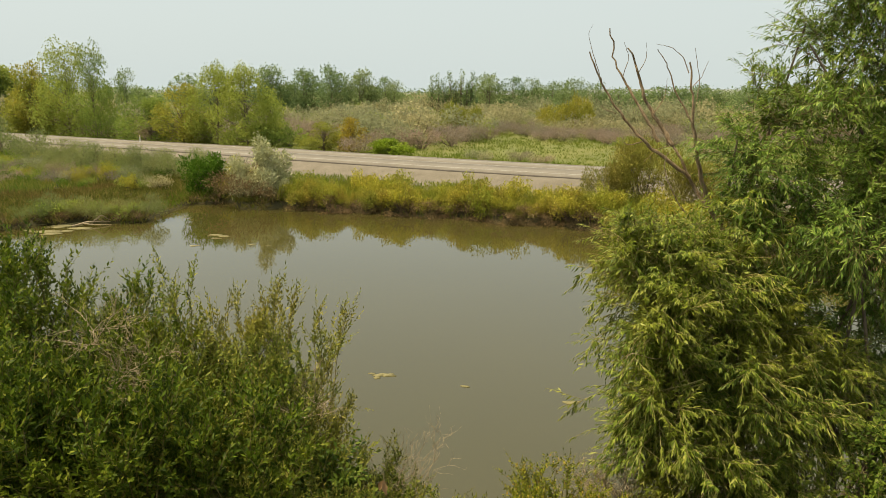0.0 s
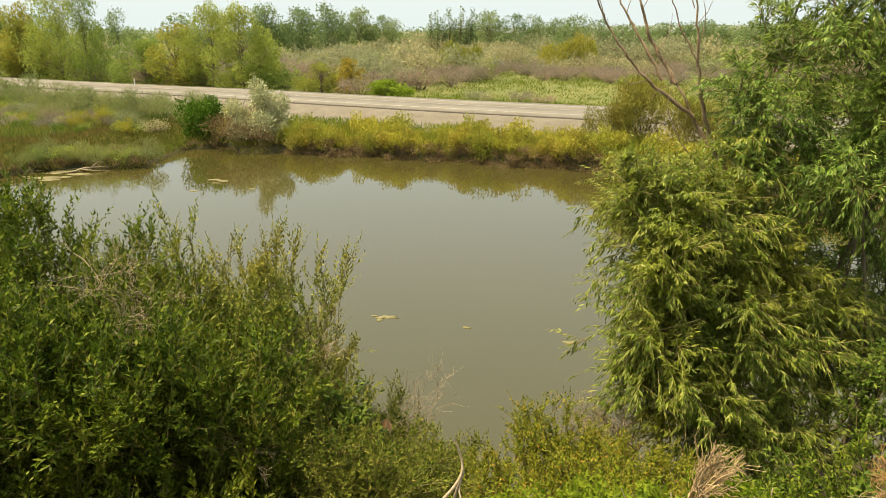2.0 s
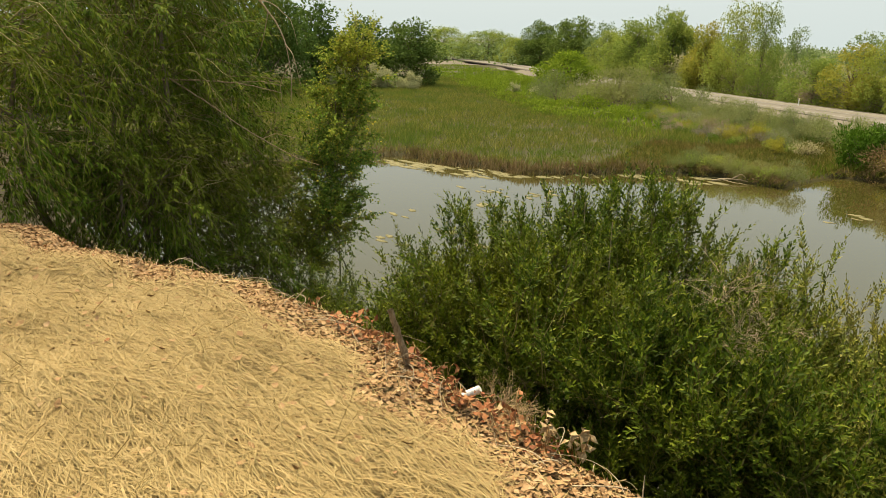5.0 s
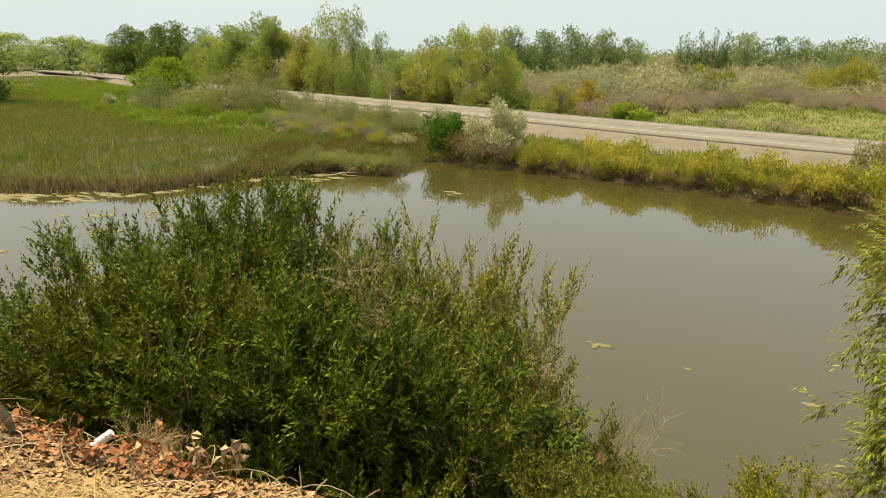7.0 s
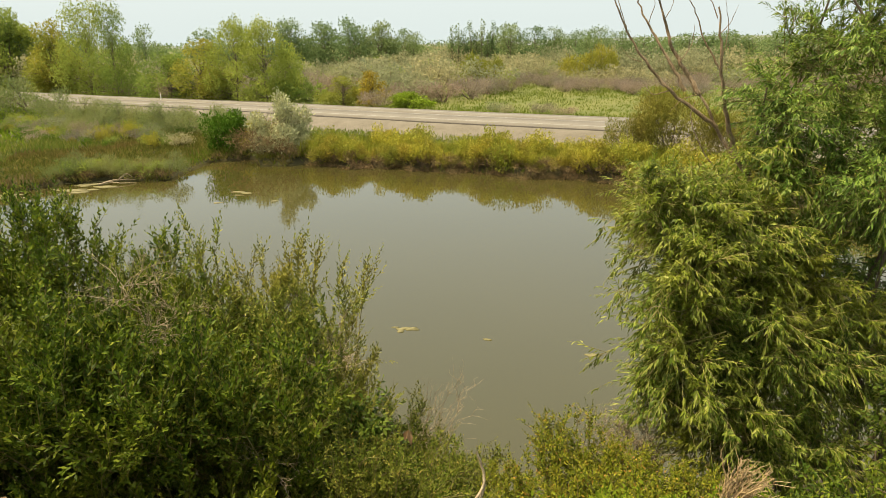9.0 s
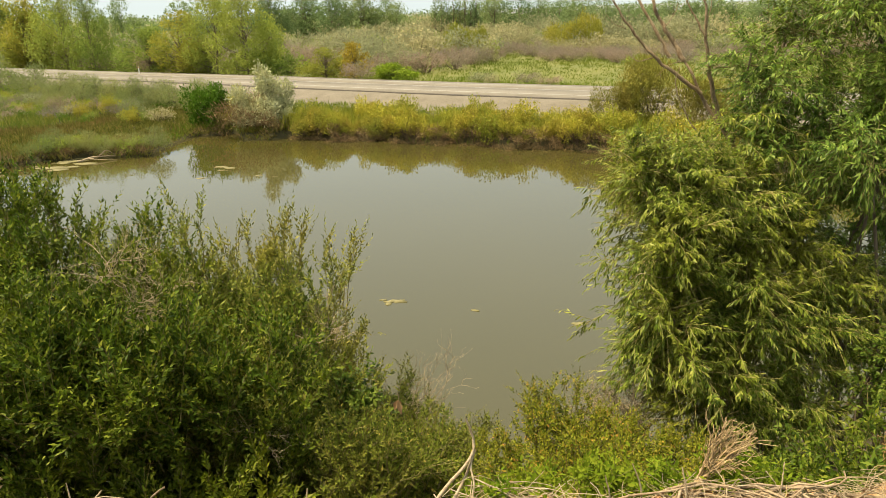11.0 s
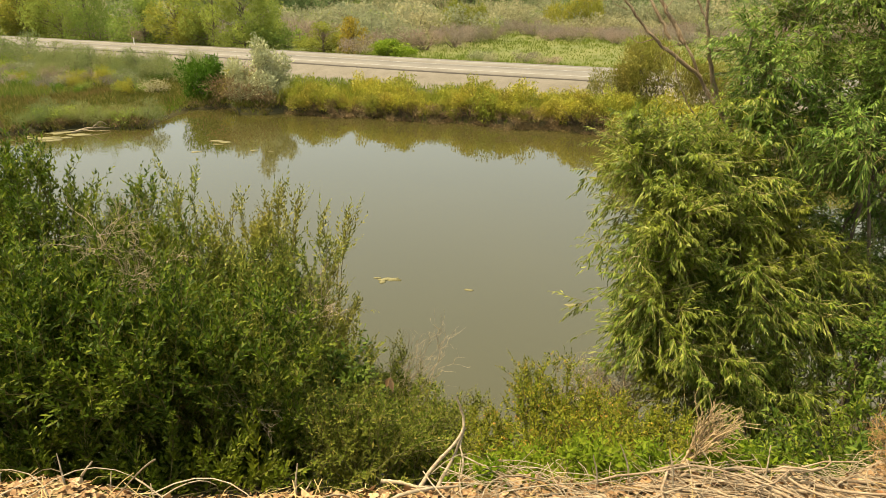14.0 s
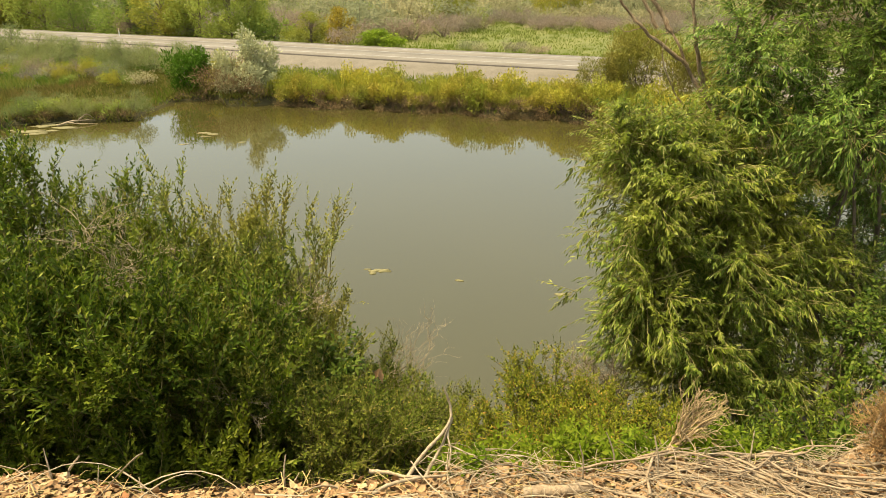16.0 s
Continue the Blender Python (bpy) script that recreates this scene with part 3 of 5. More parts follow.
def shrub(name, height, width, kind_mat, count, label, seed, leaf=0.16, group="scrub on the plain", spiky=0.3, stem=0.03, narrow=0.35):
    """A shrub at the origin: many stems from one root and an uneven mass of small leaves."""
    global rng
    rng = np.random.default_rng(seed)
    ob = thing(name, (0, 0, 0), label, "shrub", group)
    n = 16
    ang = rng.uniform(0, 2 * np.pi, n)
    rad = width / 2 * np.sqrt(rng.uniform(0.02, 0.75, n))
    blobs = np.stack([rad * np.cos(ang), rad * np.sin(ang), height * rng.uniform(0.18, 0.8, n) * (1 - 0.45 * (2 * rad / width) ** 2), width * rng.uniform(0.12, 0.24, n), width * rng.uniform(0.12, 0.24, n), height * rng.uniform(0.12, 0.26, n)], 1)
    ends = blobs[:, :3] + [0, 0, 0.1 * height]
    ends = np.concatenate([ends, ends * rng.uniform(0.7, 1.15, (n, 1))])
    ends = ends[:12]
    p, r = limbs(np.zeros((12, 3)) - [0, 0, 0.1], ends, stem, stem * 0.3, 0.1, 4)
    tagged(part("branchwork", merged(name + "_branchwork", [tubes(p, r, 3)], M["bark"], True), ob), kind="stuff")
    p, o = in_blobs(blobs, count, 0.2)
    p = p + rng.normal(0, 0.02 * width, p.shape)
    p[:, 2] = np.abs(p[:, 2])
    way = unit(o * 0.5 + rng.normal(0, 0.6, p.shape) + [0, 0, spiky])
    L = leaf * rng.uniform(0.6, 1.4, count)
    v, f = leaves(p, way, unit(rng.normal(0, 0.7, p.shape) + [0, 0, 0.8]), L, L * narrow)
    part("foliage", mesh(name + "_foliage", v, f, kind_mat), ob)
    return ob


used, BUILT = set(), {}
GROWN = {"silver-grey sagebrush on the plain": 1.4, "tall pale grey-green olive shrub on the plain": 1.4, "dry brown leafless brush on the plain": 1.4, "olive-green bush on the plain": 1.25, "grey-olive thicket shrub at the marsh edge": 1.3, "leafy yellow-green weed thicket below the road": 1.1, "yellow-green willow scrub along the far bank": 0.9, "tangled dead brown brush over the waterline": 0.85}


def plant(ob, x, y, scale=1.0, turn=0.0, tall=1.0, sink=0.05, label=""):
    """Stands the thing itself there the first time, a copy after that."""
    scale *= GROWN.get(ob["label"], 1.0) if ob.name not in BUILT else 1.0
    z = float(ground_z(x, y)) - sink
    m = pose(x, y, z, 0, 0, turn) @ Matrix.Diagonal((scale, scale, scale * tall, 1))
    if ob.name in used:
        got = copy_thing(ob, m @ Matrix.Diagonal((*(1 / k for k in ob.scale), 1)))
    else:
        used.add(ob.name)
        ob.matrix_basis = m
        got = ob
    return tagged(got, label)


cotton = far_tree("cottonwood_tree", 15, 14.5, M["tree_green"], 11000, "tall green cottonwood with an open uneven crown", 11, leaf=0.33)
cotton_b = far_tree("cottonwood_tree", 12, 11, M["tree_green"], 9500, "leafy green cottonwood beside the road", 12, low=0.05, leaf=0.33)
elm = far_tree("elm_tree", 11, 10, M["tree_hazed"], 3000, "dense dark green elm on the plain", 13, low=0.06, lobes=36, leaf=0.42)
elm_b = far_tree("elm_tree", 13, 12, M["tree_hazed"], 3000, "spreading dark green elm with a ragged top", 14, low=0.06, lobes=38, leaf=0.46)
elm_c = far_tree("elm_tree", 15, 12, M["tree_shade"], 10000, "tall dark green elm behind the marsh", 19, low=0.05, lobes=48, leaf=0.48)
yellow = far_tree("ash_tree", 8.5, 7.5, M["tree_yellow"], 6000, "young ash tree turning yellow", 15, low=0.05, leaf=0.27)
orange = far_tree("ash_sapling", 4.2, 3.6, M["tree_orange"], 2600, "orange-yellow ash sapling at the roadside", 16, low=0.08, leaf=0.2, trunk=0.1)
poplar = far_tree("poplar_tree", 12, 3.4, M["tree_hazed"], 1000, "narrow upright dark green poplar", 17, clump=0.4, low=0.1, upright=True, lobes=16, trunk=0.16, leaf=0.45)
dome = far_tree("round_willow", 5.2, 8.6, M["weed_green"], 5000, "round light-green willow bush beside the road", 18, low=0.18, lobes=40, trunk=0.2, clump=0.3)

BUILT |= {cotton.name: (15, 14.5), cotton_b.name: (12, 11), elm.name: (11, 10), elm_b.name: (13, 12), elm_c.name: (15, 12), yellow.name: (8.5, 7.5), orange.name: (4.2, 3.6), dome.name: (5.2, 8.6)}


def grown(ob, x, y, top, width, turn):
    """Stands a tree there, grown to the height of its top above the pond and to its width."""
    high, wide = BUILT[ob.name]
    wide, tall = 1.08 * width / wide, (top - float(ground_z(x, y))) / high
    m = pose(x, y, float(ground_z(x, y)) - 0.05, 0, 0, turn) @ Matrix.Diagonal((wide, wide, tall, 1))
    if ob.name in used:
        copy_thing(ob, m @ Matrix.Diagonal((*(1 / k for k in ob.scale), 1)))
    else:
        used.add(ob.name)
        ob.matrix_basis = m


# tree, place, height of its top above the pond, width, turn
for row in (
    (cotton_b, -93.7, 140.7, 19.2, 12.3, 60),
    (yellow, -75.8, 128.7, 13.2, 8.8, 0),
    (cotton, -68.2, 125.7, 19.6, 12.2, 20),
    (cotton, -58.8, 117.0, 18.6, 8.0, 200),
    (cotton_b, -47.3, 111.3, 9.4, 9.2, 30),
    (yellow, -40.5, 107.5, 11.6, 8.9, 90),
    (cotton_b, -34.0, 104.5, 14.6, 7.6, 130),
    (cotton_b, -28.7, 102.0, 14.3, 8.4, 300),
    (cotton_b, -26.7, 108.7, 10.1, 5.3, 250),
    (elm, -91.3, 143.4, 14.5, 12.5, 40),
    (elm, -90.7, 149.6, 14.5, 10.2, 90),
    (elm, -70.4, 154.7, 15.1, 7.5, 10),
    (elm, -58.1, 159.7, 14.3, 12.4, 70),
    (elm_b, -83.9, 147.8, 14.5, 8.6, 70),
    (yellow, -16.3, 96.6, 5.9, 6.6, 230),
    (orange, -12.3, 96.1, 6.5, 4.7, 0),
    (dome, -6.5, 89.7, 3.9, 6.1, 110),
    (elm_b, 32.8, 164.1, 14.4, 9.5, 100), (elm_b, 39.2, 169.1, 13.5, 9.5, 237),
    (elm, -51.0, 207.9, 18.3, 13.9, 10), (elm, -41.6, 212.9, 17.4, 13.9, 147),
    (elm_b, -41.9, 214.7, 17.6, 13.1, 60), (elm_b, -33.1, 219.7, 16.7, 13.1, 197),
    (elm, -32.5, 206.1, 18.3, 13.8, 130), (elm, -23.1, 211.1, 17.4, 13.8, 267),
    (elm_b, -23.8, 212.0, 16.6, 10.4, 220), (elm_b, -16.8, 217.0, 15.7, 10.4, 357),
    (elm, -49.5, 204.0, 17.4, 11.9, 220),
    (elm, -13.8, 214.5, 13.9, 10.5, 0),
    (elm_b, 15.4, 212.0, 16.9, 13.0, 20), (elm_b, 24.2, 217.0, 16.0, 13.0, 157),
    (elm, 29.8, 215.4, 15.0, 10.5, 160), (elm, 37.0, 220.4, 14.1, 10.5, 297),
    (elm, 36.3, 196.6, 13.6, 11.5, 60),
    (elm, 14.7, 221.4, 15.3, 13.0, 160),
    (elm, 71.9, 186.5, 12.5, 11.0, 160),
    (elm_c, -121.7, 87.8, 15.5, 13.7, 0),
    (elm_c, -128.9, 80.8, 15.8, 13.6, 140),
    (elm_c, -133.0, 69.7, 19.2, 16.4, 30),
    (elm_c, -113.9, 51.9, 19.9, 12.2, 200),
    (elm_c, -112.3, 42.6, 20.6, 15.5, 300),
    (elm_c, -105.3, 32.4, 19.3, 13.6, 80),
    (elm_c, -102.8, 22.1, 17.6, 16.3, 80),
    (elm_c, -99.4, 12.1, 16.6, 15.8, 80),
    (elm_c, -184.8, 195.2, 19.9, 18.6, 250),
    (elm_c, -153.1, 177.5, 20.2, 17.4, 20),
    (elm_b, -137.0, 172.2, 18.0, 10.9, 90),
    (cotton_b, -106.8, 148.5, 17.5, 17.3, 200),
    (cotton_b, -91.5, 139.6, 16.5, 13.2, 100),
    (yellow, -77.2, 129.2, 15.9, 8.9, 160),
    (cotton_b, -344.9, 276.6, 20.5, 34.4, 0),
    (cotton_b, -255.8, 231.7, 16.9, 37.3, 160),
    (cotton_b, -213.4, 211.0, 13.6, 17.8, 250),
    (dome, -102.0, 116.0, 9.0, 12.8, 0),
):
    grown(*row)
row = np.random.default_rng(33)
for x in np.arange(44, 116, 5.2):
    plant((elm, elm_b)[int(row.integers(0, 2))], float(x + row.uniform(-2, 2)), float(200 + row.uniform(-8, 14)), float(row.uniform(1.1, 1.4)), float(row.uniform(0, 360)), float(row.uniform(0.55, 0.75)))
for x in np.arange(-230, -52, 11.0):
    plant((elm, elm_b)[int(row.integers(0, 2))], float(x + row.uniform(-3, 3)), float(228 + row.uniform(-12, 20)), float(row.uniform(1.0, 1.4)), float(row.uniform(0, 360)), float(row.uniform(0.55, 0.8)))
for k, x in enumerate(np.linspace(-1.5, 10.0, 8)):
    plant(poplar, float(x), 200.0 + 2.0 * math.sin(5 * k), 1.3 + 0.08 * math.sin(9 * k), 45 * k, 0.82 + 0.08 * math.sin(3 * k))

# scrub on the plain beyond the road
sage = shrub("sagebrush", 2.3, 3.4, M["sage_leaf"], 850, "silver-grey sagebrush on the plain", 21, leaf=0.19, spiky=0.1, narrow=0.6)
sage_b = shrub("sagebrush", 3.4, 4.4, M["sage_leaf"], 900, "tall pale grey-green olive shrub on the plain", 22, leaf=0.21, spiky=0.1, narrow=0.6)
brush = shrub("dry_brush", 1.9, 3.2, M["brown_leaf"], 1300, "dry brown leafless brush on the plain", 23, leaf=0.14, narrow=0.3, spiky=0.5)
greens = shrub("green_bush", 2.6, 4.2, M["tree_green"], 600, "olive-green bush on the plain", 24, leaf=0.32)
lots = np.random.default_rng(31)


def lot(ob, count, x0, x1, o0, o1, s0, s1, keep=lambda x, y: True):
    done = 0
    for _ in range(count * 6):
        if done >= count:
            break
        x, off = lots.uniform(x0, x1), lots.uniform(o0, o1)
        k = int(np.argmin(np.abs(road_p[:, 0] - x)))
        p = road_p[k] + road_n[k] * off
        if keep(float(p[0]), float(p[1])):
            plant(ob, float(p[0]), float(p[1]), lots.uniform(s0, s1), lots.uniform(0, 360), lots.uniform(0.85, 1.15))
            done += 1


lot(brush, 115, -45, 105, 52, 84, 1.0, 1.6)
lot(sage, 110, -45, 110, 72, 112, 1.2, 1.9)
lot(sage_b, 120, -85, 115, 78, 140, 1.1, 1.9)
lot(greens, 14, -20, 95, 62, 120, 1.0, 1.7)
lot(greens, 60, -150, -20, 20, 130, 0.9, 1.7)
lot(greens, 36, -60, 110, 125, 180, 1.1, 1.8)
lot(sage_b, 40, -170, -24, 18, 110, 1.0, 1.8)
lot(brush, 30, -70, -12, 15, 50, 1.1, 2.0)
lot(sage_b, 34, -130, -18, 17, 60, 1.1, 1.8)
lot(greens, 34, -140, -20, 15, 60, 0.9, 1.6)
lot(brush, 9, -8, 60, 18, 45, 0.6, 1.0)
lot(sage, 8, -5, 60, 17, 40, 0.5, 0.9)
lot(greens, 7, 0, 70, 18, 50, 0.45, 0.8)
round_bush = shrub("green_bush", 5.0, 5.6, M["tree_yellow"], 2600, "rounded olive-green bush among the sage", 25, leaf=0.34, spiky=0.4)
for x, y, s, turn, tall in ((2.1, 137, 1.25, 0, 1.42), (6.3, 135, 1.1, 120, 1.4), (25.4, 148, 1.5, 60, 1.15), (31.7, 148, 1.15, 210, 1.85)):
    plant(round_bush, x, y, s, turn, tall)

# wood too far off to tell tree from tree
rng = np.random.default_rng(41)
fx = np.r_[rng.uniform(-430, 270, 650), rng.uniform(-720, -180, 450)]
fy = np.r_[rng.uniform(215, 420, 650), rng.uniform(150, 420, 450)]
fh = rng.uniform(5, 10, 1100)
blobs = np.c_[fx, fy, ground_z(fx, fy) + fh * 0.45, fh * 0.9, fh * 0.8, fh * 0.55]
p, o = in_blobs(blobs, 70000, 0.5)
L = rng.uniform(0.7, 1.5, len(p))
v, f = leaves(p, unit(o * 0.5 + rng.normal(0, 0.7, p.shape) + [0, 0, 0.3]), unit(rng.normal(0, 1, p.shape)), L, L * 0.6)
tagged(new("far_woods", mesh("far_woods", v, f, M["tree_hazed"])), "hazy dark green woods on the far plain", "woods", kind="stuff")


# ---- grass, reeds and weeds ----
def blades(name, x, y, height, width, mat, per, label, category, lean=0.25, spread=0.25, z=None):
    """Tufts of upright blades, as one thing that nobody could count."""
    n = len(x)
    z = ground_z(x, y) - 0.03 if z is None else z
    base = np.repeat(np.stack([x, y, z], 1), per, 0)
    base[:, :2] += rng.normal(0, spread, (n * per, 2))
    h = np.repeat(height, per) * rng.uniform(0.55, 1.15, n * per)
    way = unit(rng.normal(0, lean, (n * per, 3)) * [1, 1, 0] + [0, 0, 1.0])
    face = unit(rng.normal(0, 1, (n * per, 3)) * [1, 1, 0.1])
    v, f = leaves(base, way, face, h, width * rng.uniform(0.7, 1.3, n * per), 0.3)
    return tagged(new(name, mesh(name, v, f, mat)), label, category, kind="stuff")


def sown(count, x0, x1, y0, y1, keep):
    x, y = rng.uniform(x0, x1, count), rng.uniform(y0, y1, count)
    ok = keep(x, y)
    return x[ok], y[ok]


def beyond_shore(x, y):
    return y - np.interp(x, *FAR_SHORE) - 0.5 * np.sin(x * 0.9) - 0.3 * np.sin(x * 2.3)


x, y = sown(56000, -150, -14, 14, 118, lambda x, y: (np.where(x < -52, y - 14, beyond_shore(x, y)) > 0.4) & (road_offset(x, y) < np.where(x < -44, -24.0, -9.0)) & (y - edge_y(x) > 13) & (x + 4.0 * wavy(x, y, 5.0) < -36))
blades("reed_bed", x, y, 0.85 + 0.3 * wavy(x, y, 6.0) + 0.15 * wavy(x, y, 1.7, 3), 0.055, M["reed"], 5, "olive-green reed bed between the pond and the road", "reeds", 0.42)
x, y = sown(16000, -44, -14, 30, 84, lambda x, y: (beyond_shore(x, y) > 0.2) & (road_offset(x, y) < -8.0) & (x + 4.0 * wavy(x, y, 5.0) > -37))
blades("marsh_weeds", x, y, 0.55 + 0.25 * wavy(x, y, 3.0), 0.09, M["marsh_green"], 6, "mixed green and brown weeds of the marsh", "weeds", 0.75)
x, y = sown(32000, -53, -31, 26, 62, lambda x, y: (beyond_shore(x, y) > -0.45) & (beyond_shore(x, y) < 1.3))
blades("reed_fringe", x, y, 0.75 + 0.3 * wavy(x, y, 3.0), 0.07, M["reed_dry"], 3, "brown dry reeds along the water's edge", "reeds")
x, y = sown(30000, -230, -25, 30, 180, lambda x, y: (road_offset(x, y) > -30) & (road_offset(x, y) < -5) & (x < -42))
blades("rank_weeds", x, y, 0.9 + 0.4 * wavy(x, y, 5.0), 0.2, M["weed_green"], 3, "bright yellow-green rank weeds below the road", "weeds", 0.7)
x, y = sown(70000, -260, 130, 50, 230, lambda x, y: (road_offset(x, y) > ROAD_W + 1.2) & (road_offset(x, y) < 85))
blades("field_grass", x, y, 0.5 + 0.2 * wavy(x, y, 8.0), 0.07, M["grass"], 5, "pale yellow-green grass on the plain beyond the road", "grass", 0.4, 0.4)
x, y = sown(12000, -24, 40, 38, 82, lambda x, y: (beyond_shore(x, y) > 0.1) & (road_offset(x, y) < -4.0))
blades("bank_grass", x, y, 0.6 + 0.25 * wavy(x, y, 4.0), 0.06, M["grass"], 4, "yellow-green tall grass on the far bank", "grass", 0.4)

x, y = sown(15000, -14, 27, 36, 64, lambda x, y: (beyond_shore(x, y) > 1.2) & (beyond_shore(x, y) < 5.2 + 1.5 * np.sin(x * 0.7)) & (wavy(x, y, 1.6, 5) > -0.55))
blades("bank_weeds", x, y, 1.35 + 0.45 * wavy(x, y, 2.5, 7), 0.10, M["bank_leaf"], 5, "tall yellow-green weeds along the far bank", "weeds", 0.35, 0.3)

# scrub along the far bank
thick = shrub("thicket_shrub", 3.2, 5.0, M["thicket_leaf"], 3400, "grey-olive thicket shrub at the marsh edge", 59, 0.22, "thicket at the marsh edge", 0.8, 0.04, 0.2)
bank_a = shrub("bank_willow", 2.5, 2.8, M["bank_leaf"], 1900, "yellow-green willow scrub along the far bank", 51, 0.18, "scrub along the far bank", 0.8)
bank_b = shrub("bank_willow", 2.1, 2.6, M["bank_rust"], 1700, "low orange-brown willow scrub on the waterline", 52, 0.17, "scrub along the far bank", 0.6)
bank_c = shrub("bank_brush", 1.2, 2.2, M["dead_brush"], 500, "tangled dead brown brush over the waterline", 53, 0.30, "scrub along the far bank", 0.2, 0.02, 0.1)
for k, x in enumerate(np.arange(-12.5, 24.0, 0.8)):
    y0 = float(np.interp(x, *FAR_SHORE) + 0.5 * math.sin(x * 0.9) + 0.3 * math.sin(x * 2.3))
    plant((bank_a, bank_b)[k % 2], float(x), y0 + 1.0 + 0.7 * math.sin(4 * k), 0.85 + 0.35 * math.sin(7.0 * k), 67 * k)
    plant(bank_c, float(x), y0 - 0.1, 0.85 + 0.2 * math.sin(3 * k), 97 * k)
    plant(bank_c, float(x) + 0.4, y0 + 0.4, 1.0 + 0.25 * math.sin(5 * k), 131 * k)
    if k % 3:
        plant(bank_a, float(x) + 0.3, y0 + 3.4 + 0.8 * math.sin(3 * k), 0.85 + 0.35 * math.sin(11.0 * k), 29 * k)
for k, x in enumerate(np.arange(-30.0, -22.0, 0.75)):
    y0 = float(np.interp(x, *FAR_SHORE) + 0.5 * math.sin(x * 0.9) + 0.3 * math.sin(x * 2.3))
    plant((thick, greens)[k % 2], float(x), y0 + 1.2 + 0.5 * math.sin(4 * k), (0.42, 0.42)[k % 2] + 0.08 * math.sin(7.0 * k), 67 * k)
for k, x in enumerate(np.arange(-38.0, -21.0, 1.1)):
    y0 = float(np.interp(x, *FAR_SHORE) + 0.5 * math.sin(x * 0.9) + 0.3 * math.sin(x * 2.3))
    plant(bank_c, float(x), y0 + 0.5, 0.7 + 0.2 * math.sin(5 * k), 131 * k)
silver = shrub("russian_olive", 5.6, 5.0, M["silver_leaf"], 9500, "pale silver-grey olive bush on the far bank", 54, 0.27, "bushes on the far bank", 0.5, 0.06)
plant(silver, -15.5, 59.2, 1.04, 30)
plant(silver, -14.0, 58.6, 0.5, 140)
plant(shrub("green_bush", 5.0, 5.2, M["green_shrub"], 4500, "dense dark green bush over the water", 55, 0.32, "bushes on the far bank", 0.4, 0.06), -21.2, 60.4, 0.84, 0, 1.25, 0.6)
plant(shrub("bank_brush", 2.6, 4.4, M["dead_brush"], 2600, "tangle of dead brown branches under the silver bush", 56, 0.3, "bushes on the far bank", 0.3, 0.03, 0.1), -16.9, 57.9, 1.3, 0)
plant(bank_c, -14.6, 56.6, 1.5, 40)
plant(bank_c, -18.4, 58.2, 1.4, 110)
plant(bank_c, -19.6, 58.4, 1.1, 200)
plant(shrub("green_bush", 3.0, 3.2, M["bank_leaf"], 3600, "yellow-green bush behind the waterline", 57, 0.16, "bushes on the far bank", 0.6), -18.3, 61.2, 1.2, 0)
tam = shrub("tamarisk", 5.8, 5.4, M["tamarisk_leaf"], 10000, "feathery olive tamarisk on the far bank", 58, 0.25, "bushes on the far bank", 0.9, 0.05, 0.2)
plant(tam, 15.6, 50.2, 1.15, 0)
plant(tam, 19.5, 47.5, 0.9, 80)
plant(tam, 13.4, 51.8, 0.75, 200)
for x, y, s, turn in ((-79, 88, 1.45, 250), (-73, 89, 1.6, 0), (-68, 90, 1.65, 70), (-63, 91.5, 1.6, 140), (-58, 90.5, 1.5, 210), (-52, 86.5, 1.1, 280), (-47, 82.5, 0.9, 320), (-41.5, 77.5, 0.9, 20), (-38.5, 76.5, 0.85, 90), (-35.5, 75.5, 0.8, 130), (-32.5, 75, 0.85, 160), (-29.5, 73.5, 0.8, 230), (-26.8, 71.5, 0.85, 300), (-24.5, 68.5, 0.85, 40)):
    plant(thick, x, y, s, turn)
plant(sage, -31, 76, 0.8, 190)
for x, y, s, turn in ((-117.3, 76.8, 1.3, 0), (-125.0, 73.0, 1.15, 50), (-111.5, 80.5, 1.0, 80), (-97.4, 95.7, 0.6, 20), (-92.5, 97.0, 0.5, 120)):
    plant(silver, x, y, s, turn, 0.75, label="pale silver-grey olive bush at the marsh edge")
marsh_bush = shrub("green_bush", 3.4, 4.6, M["green_shrub"], 1500, "dark green bush in the marsh", 155, 0.26, "bushes on the marsh", 0.4, 0.04)
rank = shrub("rank_weed", 1.9, 4.2, M["weed_green"], 900, "leafy yellow-green weed thicket below the road", 60, 0.22, "weed thickets below the road", 0.4, 0.02, 0.5)
lot(rank, 46, -125, -46, -30, -7, 0.7, 1.25)
lot(cotton_b, 6, -190, -95, 16, 40, 0.8, 1.1)
lot(elm_b, 14, -330, -160, 15, 60, 0.7, 1.0)
lot(greens, 24, -330, -140, 14, 45, 1.0, 1.8)
lot(yellow, 4, -240, -120, 15, 35, 0.9, 1.2)
lot(elm_b, 8, -200, -95, 30, 70, 0.8, 1.1)
lot(bank_a, 12, -46, -20, -20, -8, 0.6, 0.9)
lot(thick, 26, -44, -20, -18, -7, 0.4, 0.7)
lot(greens, 26, -46, -20, -20, -8, 0.3, 0.5)
lot(brush, 18, -46, -21, -20, -8, 0.4, 0.7)
lot(sage, 16, -48, -22, -14, -6, 0.35, 0.55)
lot(bank_b, 5, -46, -22, -22, -8, 0.4, 0.6)
lot(marsh_bush, 22, -46, -22, -22, -8, 0.22, 0.4)
lot(sage, 9, -50, -18, -20, -6, 0.4, 0.7)
lot(brush, 8, -48, -18, -22, -7, 0.5, 0.8)
